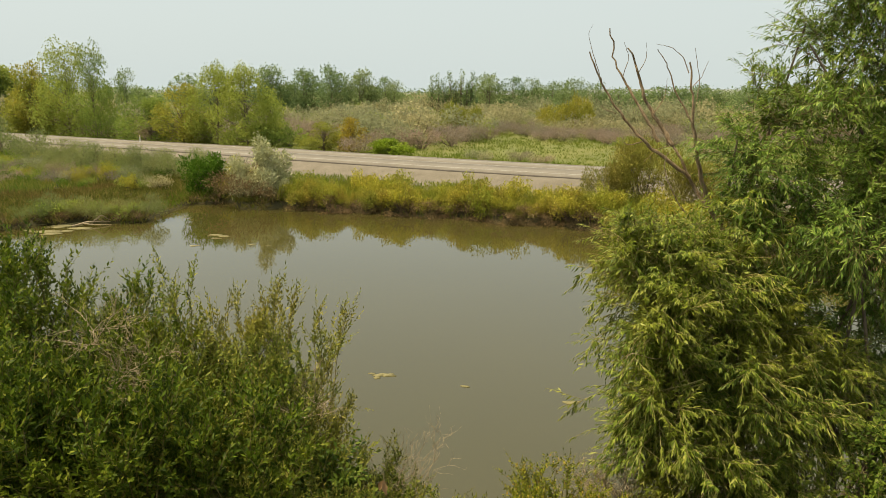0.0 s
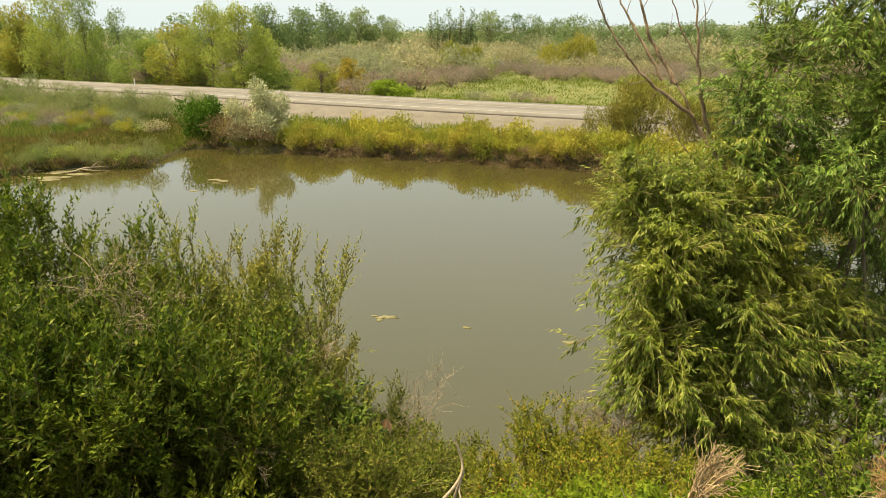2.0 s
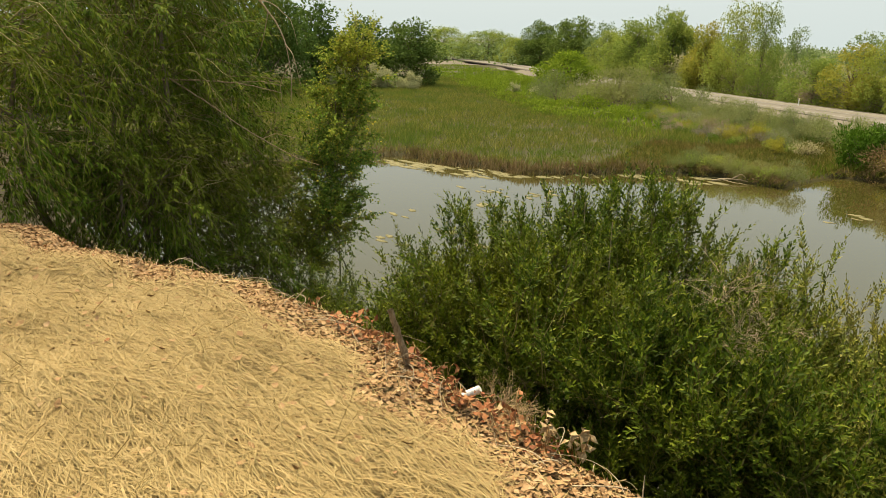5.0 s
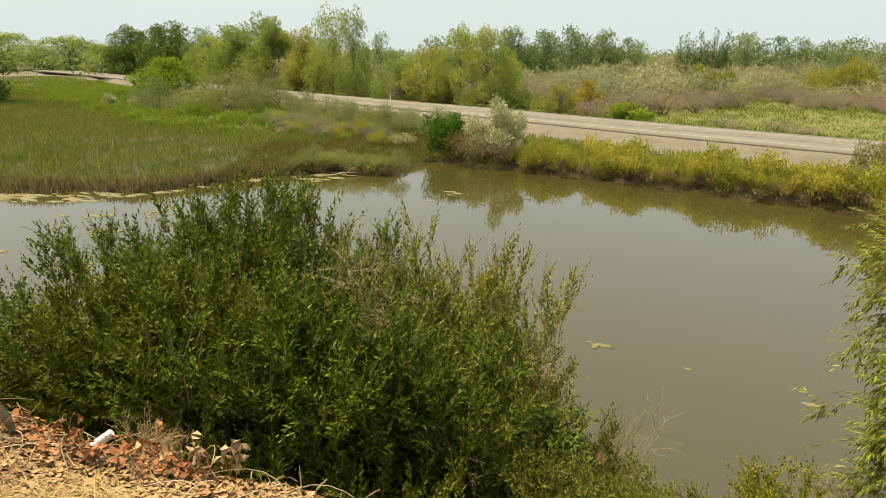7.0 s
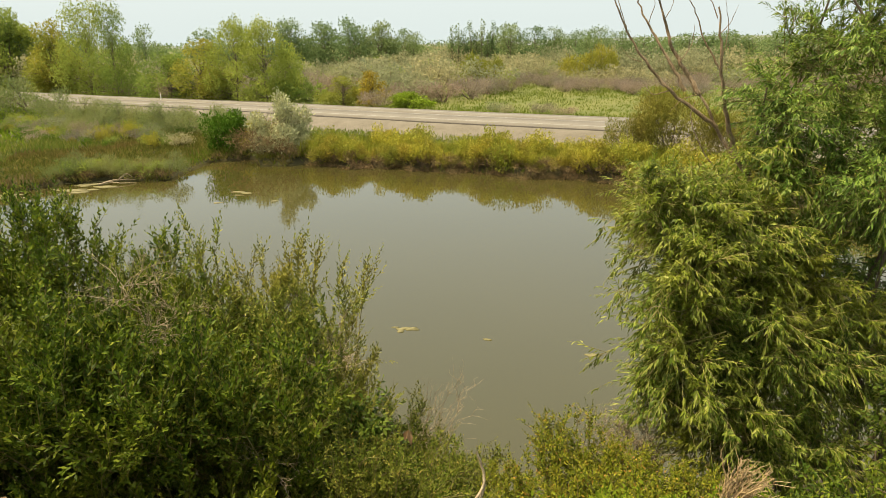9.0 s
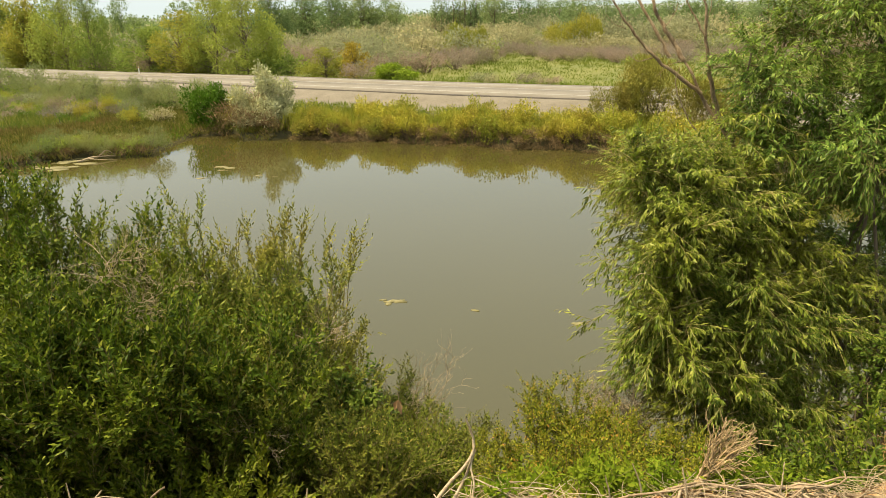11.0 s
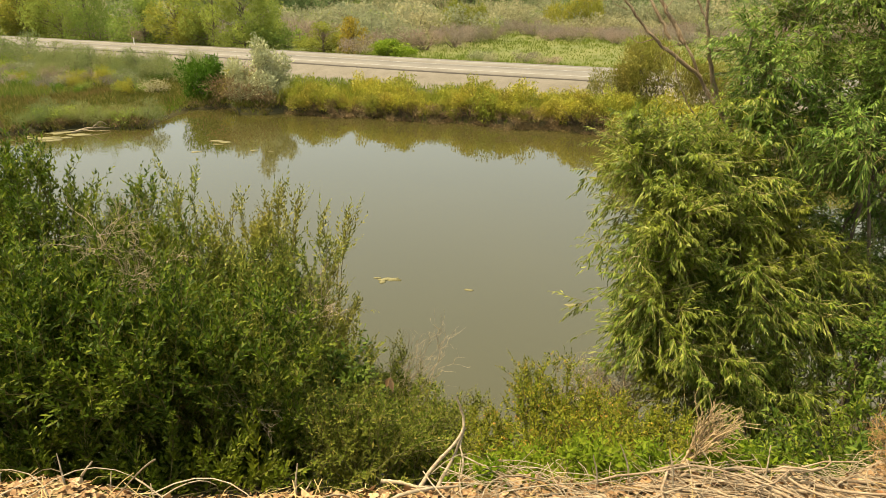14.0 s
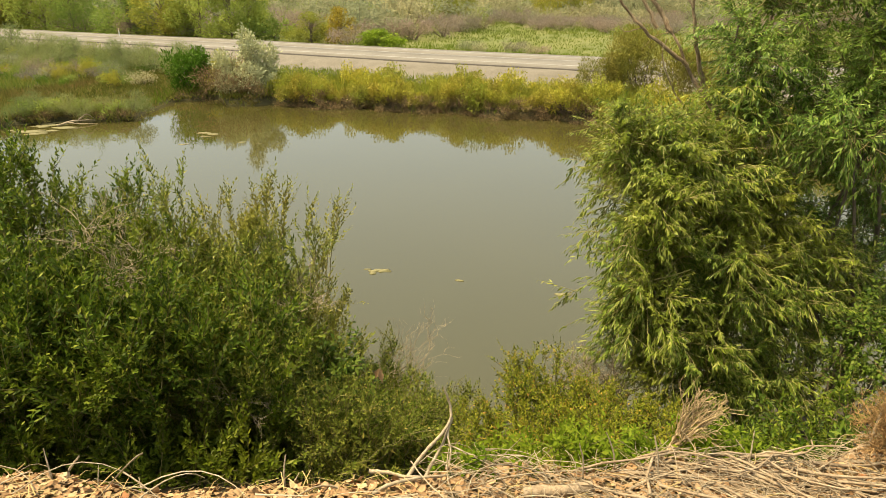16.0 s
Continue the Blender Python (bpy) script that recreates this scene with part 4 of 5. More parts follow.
lot(greens, 6, -60, -22, -18, -8, 0.3, 0.5)


# ---- near bushes and trees ----
def leafy(name, at, blobs, count, leaf_mat, label, category, seed, branch=(0.5, 1.0), shoot=(0.15, 0.4), droop=0.2, per=(10, 16), leaf=(0.06, 0.013), hang=0.0, up=0.7, outw=0.5, inner=0.55, stems=10, stem_r=0.02, spread=0.9, roots=None, bark="bark", twig_r=0.0028, side=0.8, core=3, lobes=None, twig="twig_green", every=2):
    """A near bush or tree: stems from its roots, arching branches through a crown of uneven lobes, leafy shoots on every branch."""
    global rng
    rng = np.random.default_rng(seed)
    ob = thing(name, at, label, category)
    at = np.array(at, float)
    p, o = in_blobs(lobed(blobs, *lobes) if lobes else blobs, count, inner)
    if lobes:
        mid = np.array(blobs, float)
        near = np.argmin(((p[:, None] - mid[None, :, :3]) ** 2 / mid[None, :, 3:] ** 2).sum(-1), 1)
        o = unit(0.5 * o + unit((p - mid[near, :3]) / mid[near, 3:] ** 2))
    way = unit(o * outw + rng.normal(0, 0.3, p.shape) + [0, 0, up])
    n = rng.uniform(branch[0], branch[1], count)
    k = 6
    s = np.linspace(0, 1, k)[None, :, None] * n[:, None, None]
    down = np.array([0, 0, -1.0])
    bp = p[:, None] - way[:, None] * n[:, None, None] * 0.6 + way[:, None] * s + down * droop * rng.uniform(0.5, 1.5, (count, 1, 1)) * s ** 2
    bp[..., 2] = np.maximum(bp[..., 2], ground_z(bp[..., 0], bp[..., 1]) + 0.04)
    bp = bp + rng.normal(0, 0.012, bp.shape)
    shoots_per, leaf_per = per
    f = rng.uniform(0.25, 1.0, (count, shoots_per)) ** 0.8
    f[:, 0] = 0.97
    pos = f * (k - 1)
    lo = np.clip(pos.astype(int), 0, k - 2)
    w = (pos - lo)[..., None]
    rows = np.arange(count)[:, None]
    base = (bp[rows, lo] * (1 - w) + bp[rows, lo + 1] * w).reshape(-1, 3)
    tang = unit(bp[rows, lo + 1] - bp[rows, lo]).reshape(-1, 3)
    sway = unit(tang + rng.normal(0, 1, tang.shape) * side * 0.6 + [0, 0, up * 0.35])
    sl = rng.uniform(shoot[0], shoot[1], len(base))
    (v, tri), paths = shoots(base, sway, sl, droop * rng.uniform(0.6, 1.6, len(base)), leaf_per, leaf[0], leaf[1], hang, spread)
    part("foliage", mesh(name + "_foliage", v - at, tri, leaf_mat), ob)
    if core:
        cp, _ = in_blobs(np.array(blobs) * [1, 1, 1, 0.66, 0.66, 0.66], count * core, 0.0)
        cp = cp + rng.normal(0, 0.03, cp.shape)
        cp[:, 2] = np.maximum(cp[:, 2], ground_z(cp[:, 0], cp[:, 1]) + 0.03)
        cl = rng.uniform(0.055, 0.10, len(cp))
        cv, cf = leaves(cp, unit(rng.normal(0, 1, cp.shape)), unit(rng.normal(0, 1, cp.shape)), cl, cl * 0.27)
        tagged(part("inner_leafage", mesh(name + "_inner_leafage", cv - at, cf, leaf_mat), ob), kind="stuff")
    rad = twig_r * np.linspace(1.0, 0.35, paths.shape[1])[None] * np.ones((len(base), 1))
    brad = twig_r * 2.2 * np.linspace(1.0, 0.4, k)[None] * np.ones((count, 1))
    tagged(part("twigwork", merged(name + "_twigwork", [tubes(paths[::every, ::2] - at, rad[::every, ::2], 3), tubes(bp - at, brad, 3)], M[twig]), ob), kind="stuff")
    ends, _ = in_blobs(blobs, stems, 0.2)
    roots = np.array(roots if roots is not None else [at], float)
    start = roots[rng.integers(0, len(roots), stems)] + rng.normal(0, 0.05, (stems, 3)) - [0, 0, 0.1]
    lp, lr = limbs(start - at, ends - at, stem_r, stem_r * 0.25, 0.1, 8)
    for a in range(stems):
        part("stem", merged(name + "_stem", [tubes(lp[a:a + 1], lr[a:a + 1], 7)], M[bark], True), ob)
    return ob


def on_ground(x, y, dz=0.0):
    return (x, y, float(ground_z(x, y)) + dz)


def rooted(*xy):
    return [on_ground(x, y) for x, y in xy]


left_bush = leafy("willow_bush", on_ground(-3.6, 5.6), [
    (-4.2, 6.0, 6.6, 1.5, 1.1, 1.5), (-4.4, 6.0, 7.5, 0.8, 0.7, 0.55), (-5.8, 5.0, 6.5, 1.0, 1.0, 1.2), (-4.9, 5.5, 6.9, 1.0, 1.0, 1.05), (-3.2, 6.1, 6.4, 1.0, 1.0, 1.25),
    (-4.0, 4.6, 6.9, 1.4, 0.95, 0.75), (-2.8, 4.75, 6.8, 1.1, 0.85, 0.65), (-1.9, 5.0, 6.55, 0.8, 0.75, 0.5), (-5.6, 4.2, 6.6, 0.8, 0.8, 0.7), (-4.4, 5.0, 5.85, 1.1, 0.5, 0.5), (-2.7, 5.1, 5.75, 1.0, 0.5, 0.5), (-5.6, 4.6, 5.8, 0.8, 0.5, 0.5), (-4.4, 4.6, 5.55, 0.9, 0.5, 0.45), (-3.2, 4.7, 5.5, 0.9, 0.5, 0.45), (-2.1, 4.8, 5.6, 0.8, 0.5, 0.45), (-1.5, 5.0, 5.9, 0.5, 0.4, 0.4), (-3.3, 4.1, 6.1, 1.0, 0.35, 0.3), (-1.9, 4.2, 6.05, 0.9, 0.35, 0.3), (-4.6, 4.0, 6.1, 0.8, 0.35, 0.25)],
    1850, M["bush_leaf"], "dense green willow bush on the slope below the bank", "bush", 61, (0.5, 1.0), (0.18, 0.42), 0.12, (8, 14), (0.064, 0.024), 0.0, 0.95, 0.6, 0.3, 24, 0.03, spread=0.75, core=13,
    roots=rooted((-3.4, 5.2), (-4.4, 5.0), (-5.2, 4.6), (-2.8, 5.4)), lobes=(15, 0.36), side=0.6)
right_bush = leafy("willow_bush", on_ground(-1.9, 6.2), [
    (-2.5, 6.3, 6.4, 1.0, 1.0, 1.2), (-1.6, 6.5, 6.25, 0.65, 0.8, 1.25), (-1.4, 5.8, 5.7, 0.65, 0.7, 0.9), (-2.0, 5.5, 5.6, 0.8, 0.7, 0.9), (-1.7, 4.9, 6.1, 0.6, 0.4, 0.5), (-2.3, 4.9, 6.3, 0.6, 0.4, 0.5)],
    600, M["pale_bush_leaf"], "upright paler willow bush leaning over the pond", "bush", 62, (0.5, 1.1), (0.18, 0.45), 0.1, (9, 15), (0.058, 0.019), 0.0, 1.1, 0.35, 0.3, 14, 0.022, spread=0.7, core=12,
    roots=rooted((-1.9, 6.0), (-2.3, 5.8), (-1.5, 6.0)), lobes=(13, 0.4), side=0.5)
willow = leafy("weeping_willow", on_ground(4.4, 8.4), [
    (2.25, 7.5, 8.0, 0.4, 0.4, 0.2), (2.7, 7.6, 7.95, 0.5, 0.45, 0.3), (3.4, 7.8, 7.7, 0.5, 0.4, 0.35), (3.75, 8.0, 8.25, 0.4, 0.35, 0.3), (2.65, 7.4, 7.6, 0.55, 0.55, 0.35), (2.55, 7.1, 7.25, 0.5, 0.6, 0.4), (2.55, 7.0, 6.65, 0.5, 0.6, 0.45), (2.65, 6.8, 6.0, 0.5, 0.6, 0.5), (3.3, 7.6, 7.45, 0.6, 0.6, 0.45), (3.35, 7.2, 6.8, 0.65, 0.6, 0.5),
    (3.3, 6.9, 6.1, 0.65, 0.6, 0.5), (3.1, 6.5, 5.4, 0.6, 0.5, 0.5), (4.0, 7.6, 7.0, 0.6, 0.5, 0.5), (4.0, 7.1, 6.2, 0.55, 0.5, 0.55), (3.9, 6.6, 5.4, 0.55, 0.45, 0.45), (4.7, 7.3, 6.4, 0.5, 0.45, 0.5)],
    660, M["willow_leaf"], "weeping willow with long arching boughs over the water", "tree", 63, (0.6, 1.2), (0.22, 0.5), 0.34, (10, 17), (0.098, 0.020), 0.75, 0.42, 1.0, 0.2, 10, 0.034,
    side=1.0, core=11, spread=0.55, roots=rooted((4.4, 8.4), (4.8, 8.2), (4.1, 8.0)), twig_r=0.0036, lobes=(8, 0.45), twig="twig_yellow", every=1)
tall_willow = leafy("tall_willow", on_ground(5.9, 8.9), [
    (3.95, 8.3, 8.95, 0.5, 0.6, 0.5), (4.75, 8.4, 9.3, 0.75, 0.8, 0.75), (4.15, 8.6, 9.65, 0.3, 0.35, 0.3), (5.35, 8.6, 10.3, 0.75, 0.8, 0.8), (4.95, 8.8, 10.35, 0.3, 0.4, 0.4), (5.6, 8.8, 11.5, 0.9, 0.9, 1.0),
    (4.3, 8.0, 8.2, 0.6, 0.5, 0.5), (5.0, 8.0, 8.5, 0.7, 0.7, 0.6), (5.6, 7.7, 8.6, 0.8, 0.7, 0.8), (4.7, 7.2, 8.15, 0.6, 0.45, 0.3), (6.6, 8.6, 9.4, 1.0, 1.0, 1.6),
    (5.9, 8.8, 7.0, 0.9, 0.6, 1.2), (4.9, 8.6, 7.2, 0.7, 0.4, 0.8), (5.4, 8.2, 5.9, 0.9, 0.5, 0.9), (6.3, 7.8, 6.2, 0.8, 0.5, 1.0)],
    640, M["tall_leaf"], "tall green willow with drooping leafy boughs", "tree", 163, (0.6, 1.1), (0.24, 0.5), 0.36, (10, 16), (0.100, 0.022), 0.7, 0.5, 0.9, 0.2, 12, 0.05,
    side=0.95, core=11, spread=0.6, roots=rooted((5.9, 8.9), (6.2, 8.6)), twig_r=0.0036, lobes=(8, 0.42), every=1)
yellow_shrub = leafy("yellowing_shrub", on_ground(1.2, 5.4), [
    (1.1, 5.5, 5.65, 0.5, 0.5, 0.42), (0.6, 5.4, 5.3, 0.4, 0.45, 0.3), (1.65, 5.2, 5.6, 0.5, 0.45, 0.36), (1.3, 4.6, 5.8, 0.65, 0.5, 0.28), (2.1, 4.8, 5.6, 0.45, 0.4, 0.3), (0.6, 4.5, 5.7, 0.4, 0.4, 0.2), (1.2, 4.0, 6.1, 0.7, 0.4, 0.16)],
    430, M["yellow_leaf"], "low yellow-green shrub on the slope", "shrub", 64, (0.3, 0.6), (0.1, 0.28), 0.1, (8, 15), (0.036, 0.016), 0.0, 0.95, 0.4, 0.4, 8, 0.012, core=7, roots=rooted((1.2, 5.3), (0.8, 5.3), (1.6, 5.1)), lobes=(9, 0.42))
low_shrub = leafy("low_shrub", on_ground(-0.3, 5.3), [
    (-0.35, 5.4, 5.45, 0.5, 0.5, 0.40), (-0.1, 5.0, 5.55, 0.5, 0.45, 0.35), (-0.7, 4.7, 5.85, 0.6, 0.5, 0.45), (0.15, 5.9, 5.1, 0.4, 0.4, 0.35), (-0.55, 6.3, 5.45, 0.35, 0.35, 0.4)],
    300, M["olive_leaf"], "low olive shrub between the bushes on the slope", "shrub", 65, (0.3, 0.65), (0.12, 0.32), 0.15, (8, 14), (0.042, 0.014), 0.0, 0.8, 0.4, 0.3, 8, 0.012, core=8, roots=rooted((-0.4, 5.3), (-0.7, 5.1)), lobes=(8, 0.45))
broad_shrub = leafy("broad_leaved_shrub", on_ground(-1.1, 5.4), [
    (-1.0, 5.6, 5.95, 0.4, 0.4, 0.30), (-1.35, 5.3, 5.8, 0.45, 0.35, 0.35), (-0.8, 5.4, 5.5, 0.4, 0.35, 0.3)],
    70, M["broad_leaf"], "dark green broad-leaved shrub at the foot of the willow bush", "shrub", 165, (0.25, 0.5), (0.12, 0.28), 0.25, (6, 9), (0.085, 0.036), 0.35, 0.5, 0.7, 0.3, 6, 0.010, core=6, roots=rooted((-1.1, 5.4), (-0.9, 5.3)), lobes=(7, 0.45))
right_shrub = leafy("broad_leaved_shrub", on_ground(4.8, 6.2), [
    (4.85, 6.2, 6.1, 0.35, 0.3, 0.22), (4.6, 6.0, 5.7, 0.3, 0.3, 0.2)],
    36, M["broad_leaf"], "green shrub with hanging oval leaves under the willow", "shrub", 166, (0.3, 0.6), (0.15, 0.35), 0.3, (6, 10), (0.075, 0.030), 0.5, 0.4, 0.8, 0.3, 6, 0.012, core=10, roots=rooted((4.8, 6.2), (4.6, 6.0)), lobes=(7, 0.45))
sapling = leafy("poplar_sapling", on_ground(-9.0, 4.9), [
    (-9.35, 5.45, 9.4, 0.3, 0.3, 0.5), (-9.3, 5.15, 8.6, 0.42, 0.42, 0.5), (-9.2, 5.0, 7.8, 0.45, 0.45, 0.5), (-9.1, 4.85, 7.1, 0.4, 0.4, 0.45), (-9.5, 4.5, 6.5, 0.4, 0.4, 0.45)],
    270, M["elm_leaf"], "poplar sapling with rounded leaves turning yellow at the top", "tree", 66, (0.4, 0.8), (0.15, 0.38), 0.2, (9, 13), (0.050, 0.038), 0.35, 0.6, 0.6, 0.3, 3, 0.022, roots=rooted((-9.0, 4.9),), core=0, lobes=(8, 0.45))
dark_willow = leafy("old_willow", on_ground(-10.2, 2.6), [
    (-10.2, 2.4, 9.6, 1.6, 1.7, 2.0), (-9.6, 2.2, 7.6, 1.3, 1.3, 1.3), (-10.8, 4.0, 8.2, 1.2, 1.2, 1.6), (-9.6, 0.6, 9.2, 1.5, 1.4, 2.2), (-9.7, 2.6, 6.4, 0.7, 0.7, 0.7), (-11.5, 3.0, 11.0, 1.6, 1.6, 1.6), (-10.4, 4.6, 7.2, 0.8, 0.7, 0.9), (-9.0, 2.3, 8.0, 0.7, 0.8, 0.9), (-8.9, 2.6, 6.9, 0.8, 0.8, 0.7), (-8.8, 3.3, 6.6, 0.7, 0.7, 0.6), (-8.4, 3.4, 6.0, 0.8, 0.6, 0.6), (-9.3, 3.6, 7.2, 0.7, 0.6, 0.8)],
    980, M["dark_leaf"], "old dark green willow overhanging the bank", "tree", 67, (0.8, 1.6), (0.3, 0.7), 0.4, (9, 12), (0.100, 0.024), 0.8, 0.3, 0.8, 0.3, 16, 0.06, core=11, spread=0.55, roots=rooted((-10.2, 2.6), (-10.6, 2.2)), twig_r=0.004, lobes=(10, 0.42))
slope_shrub = leafy("slope_shrub", on_ground(-6.6, 4.2), [
    (-6.8, 4.6, 4.9, 0.9, 0.8, 0.5), (-7.6, 4.4, 4.8, 0.8, 0.8, 0.5), (-6.2, 3.4, 5.8, 0.7, 0.6, 0.5), (-7.4, 3.0, 5.7, 0.7, 0.6, 0.5), (-5.4, 3.0, 6.3, 0.8, 0.4, 0.4), (-8.5, 4.0, 5.5, 0.6, 0.6, 0.6), (-9.2, 3.6, 5.6, 0.6, 0.6, 0.6), (-7.2, 3.9, 6.05, 0.7, 0.6, 0.45), (-6.5, 4.3, 6.0, 0.6, 0.5, 0.45), (-7.9, 4.1, 6.15, 0.6, 0.5, 0.4)],
    560, M["bush_leaf"], "low green scrub at the foot of the willow", "shrub", 68, (0.3, 0.7), (0.12, 0.35), 0.15, (8, 13), (0.066, 0.017), 0.1, 0.7, 0.4, 0.4, 8, 0.012, core=8, roots=rooted((-6.8, 4.4), (-7.3, 4.0)), lobes=(8, 0.45))
vine = leafy("broad_leaved_weed", on_ground(0.7, 2.15), [
    (0.15, 2.16, 7.72, 0.2, 0.1, 0.07), (0.45, 2.18, 7.74, 0.25, 0.1, 0.08), (0.75, 2.2, 7.75, 0.25, 0.1, 0.08), (1.05, 2.22, 7.76, 0.2, 0.1, 0.07), (1.3, 2.25, 7.74, 0.15, 0.1, 0.06), (0.6, 2.35, 7.62, 0.4, 0.12, 0.08)],
    105, M["vine_leaf"], "bright green broad-leaved weed on the brink", "weed", 69, (0.07, 0.16), (0.04, 0.10), 0.3, (6, 10), (0.036, 0.014), 0.2, 0.5, 0.5, 0.2, 4, 0.003, roots=rooted((0.3, 2.12), (0.75, 2.14), (1.1, 2.16)), bark="twig_green", twig_r=0.0012, core=0)
vine_b = leafy("broad_leaved_weed", on_ground(2.3, 3.3), [
    (2.7, 3.2, 6.9, 0.4, 0.3, 0.12), (3.0, 3.6, 6.6, 0.5, 0.4, 0.2), (2.4, 4.2, 6.1, 0.6, 0.4, 0.15), (3.2, 4.6, 6.0, 0.7, 0.5, 0.2)],
    14, M["broad_leaf"], "broad-leaved weed below the willow", "weed", 70, (0.12, 0.3), (0.06, 0.16), 0.3, (5, 7), (0.07, 0.028), 0.15, 0.7, 0.5, 0.2, 4, 0.004, roots=rooted((2.3, 3.2), (2.7, 3.3)), bark="twig_green", twig_r=0.002, core=0)


right_scrub = leafy("slope_shrub", on_ground(2.8, 4.2), [
    (2.6, 4.0, 6.0, 0.8, 0.6, 0.35), (3.4, 4.0, 6.2, 0.8, 0.6, 0.4), (2.6, 4.6, 5.6, 0.6, 0.4, 0.25)],
    90, M["bush_leaf"], "low green scrub below the willow", "shrub", 75, (0.3, 0.6), (0.12, 0.3), 0.15, (7, 12), (0.066, 0.02), 0.1, 0.7, 0.4, 0.4, 6, 0.012, roots=rooted((2.6, 4.0), (3.2, 3.8)), core=0)


def bough(name, lines, r0, mat, label, category, seed, sides=7, r1=0.25, wob=0.02, shift=(0, 0, 0)):
    """A dead bough: each line runs through its few turning points, rounded off, and tapers."""
    global rng
    rng = np.random.default_rng(seed)
    chunks = []
    first = np.array(lines[0][1][0], float)
    for k, (thick, pts) in enumerate(lines):
        pts = np.array(pts, float)
        d = np.r_[0, np.cumsum(np.linalg.norm(np.diff(pts, axis=0), axis=1))]
        s = np.linspace(0, d[-1], max(8, 5 * len(pts)))
        c = np.stack([np.interp(s, d, pts[:, a]) for a in range(3)], 1)
        for _ in range(2):
            c[1:-1] = (c[:-2] + 2 * c[1:-1] + c[2:]) / 4
        c[1:-1] += rng.normal(0, wob * thick * 12, c[1:-1].shape)
        chunks.append(tubes((c - first)[None], (thick * np.linspace(1, r1, len(c)) * rng.uniform(0.9, 1.12, len(c)))[None], sides))
    ob = new(name, merged(name, chunks, M[mat], True))
    ob.location = first + np.array(shift)
    return tagged(ob, label, category)


bough("dead_bough", [
    (0.0555, [(4.2, 8.3, 5.2), (3.93, 8.2, 7.3), (3.36, 8.4, 8.15), (2.95, 8.65, 8.9)]),
    (0.0311, [(2.95, 8.65, 8.9), (2.62, 8.85, 9.45), (2.41, 8.95, 10.1), (2.36, 8.95, 10.13)]),
    (0.0274, [(3.15, 8.5, 8.5), (2.55, 8.6, 8.95), (2.2, 8.7, 9.36), (1.95, 8.75, 9.75), (1.83, 8.78, 10.07)]),
    (0.0229, [(2.75, 8.6, 8.95), (2.45, 8.8, 9.5), (2.22, 9.0, 9.95), (2.13, 9.02, 10.38)]),
    (0.0311, [(3.4, 8.35, 8.1), (3.14, 8.3, 8.75), (3.05, 8.3, 9.3), (2.97, 8.35, 9.93)]),
    (0.0133, [(3.05, 8.3, 9.2), (2.85, 8.4, 9.55), (2.74, 8.45, 9.9), (2.6, 8.47, 10.09)]),
    (0.0067, [(2.97, 8.35, 9.8), (2.9, 8.4, 10.0), (2.75, 8.45, 10.12), (2.58, 8.47, 10.15)]),
    (0.0067, [(3.05, 8.3, 9.3), (3.12, 8.35, 9.7), (3.02, 8.35, 10.1)]),
    (0.0059, [(2.0, 8.75, 9.7), (1.86, 8.8, 10.1), (1.8, 8.8, 10.3), (1.86, 8.8, 10.4)]),
    (0.0089, [(2.55, 8.6, 8.95), (2.35, 8.6, 8.9), (2.2, 8.6, 9.0)]),
    (0.0148, [(3.6, 8.3, 7.6), (3.0, 8.2, 8.1), (2.7, 8.2, 8.6), (2.75, 8.2, 8.85)]),
    (0.006, [(2.5, 8.9, 9.8), (2.62, 8.95, 10.0), (2.6, 8.95, 10.2)]), (0.006, [(2.2, 8.7, 9.3), (2.05, 8.7, 9.35), (1.92, 8.7, 9.5)]),
    (0.006, [(3.0, 8.35, 9.6), (3.15, 8.4, 9.75), (3.22, 8.4, 9.95)]), (0.006, [(2.3, 8.9, 9.75), (2.38, 8.9, 10.0), (2.3, 8.9, 10.2)]),
    (0.007, [(2.7, 8.75, 9.3), (2.85, 8.8, 9.5), (2.86, 8.8, 9.75)]), (0.006, [(2.9, 8.6, 8.9), (2.7, 8.55, 8.85), (2.55, 8.5, 8.7)])],
    1.0, "red_wood", "bare dead boughs rising out of the willow", "dead tree", 71, 9, 0.3, 0.035, (0.11, 0, 0.11))

bough("hanging_dead_branch", [
    (0.018, [(-9.9, 3.0, 10.9), (-9.06, 3.7, 10.3), (-8.6, 3.9, 9.8), (-8.35, 3.9, 9.3), (-8.3, 3.85, 8.9)]),
    (0.008, [(-8.75, 3.8, 10.0), (-8.75, 3.7, 9.6), (-8.9, 3.6, 9.3)]), (0.007, [(-8.5, 3.9, 9.6), (-8.3, 3.9, 9.5), (-8.1, 3.9, 9.1)]),
    (0.007, [(-8.9, 3.75, 10.15), (-8.6, 3.8, 10.1), (-8.3, 3.9, 9.9), (-8.15, 3.9, 9.6)]), (0.006, [(-8.4, 3.9, 9.4), (-8.5, 3.8, 9.1), (-8.45, 3.8, 8.8)])],
    1.0, "dead_wood", "grey dead branch hanging in the old willow", "branch", 171, 6, 0.3, 0.02)
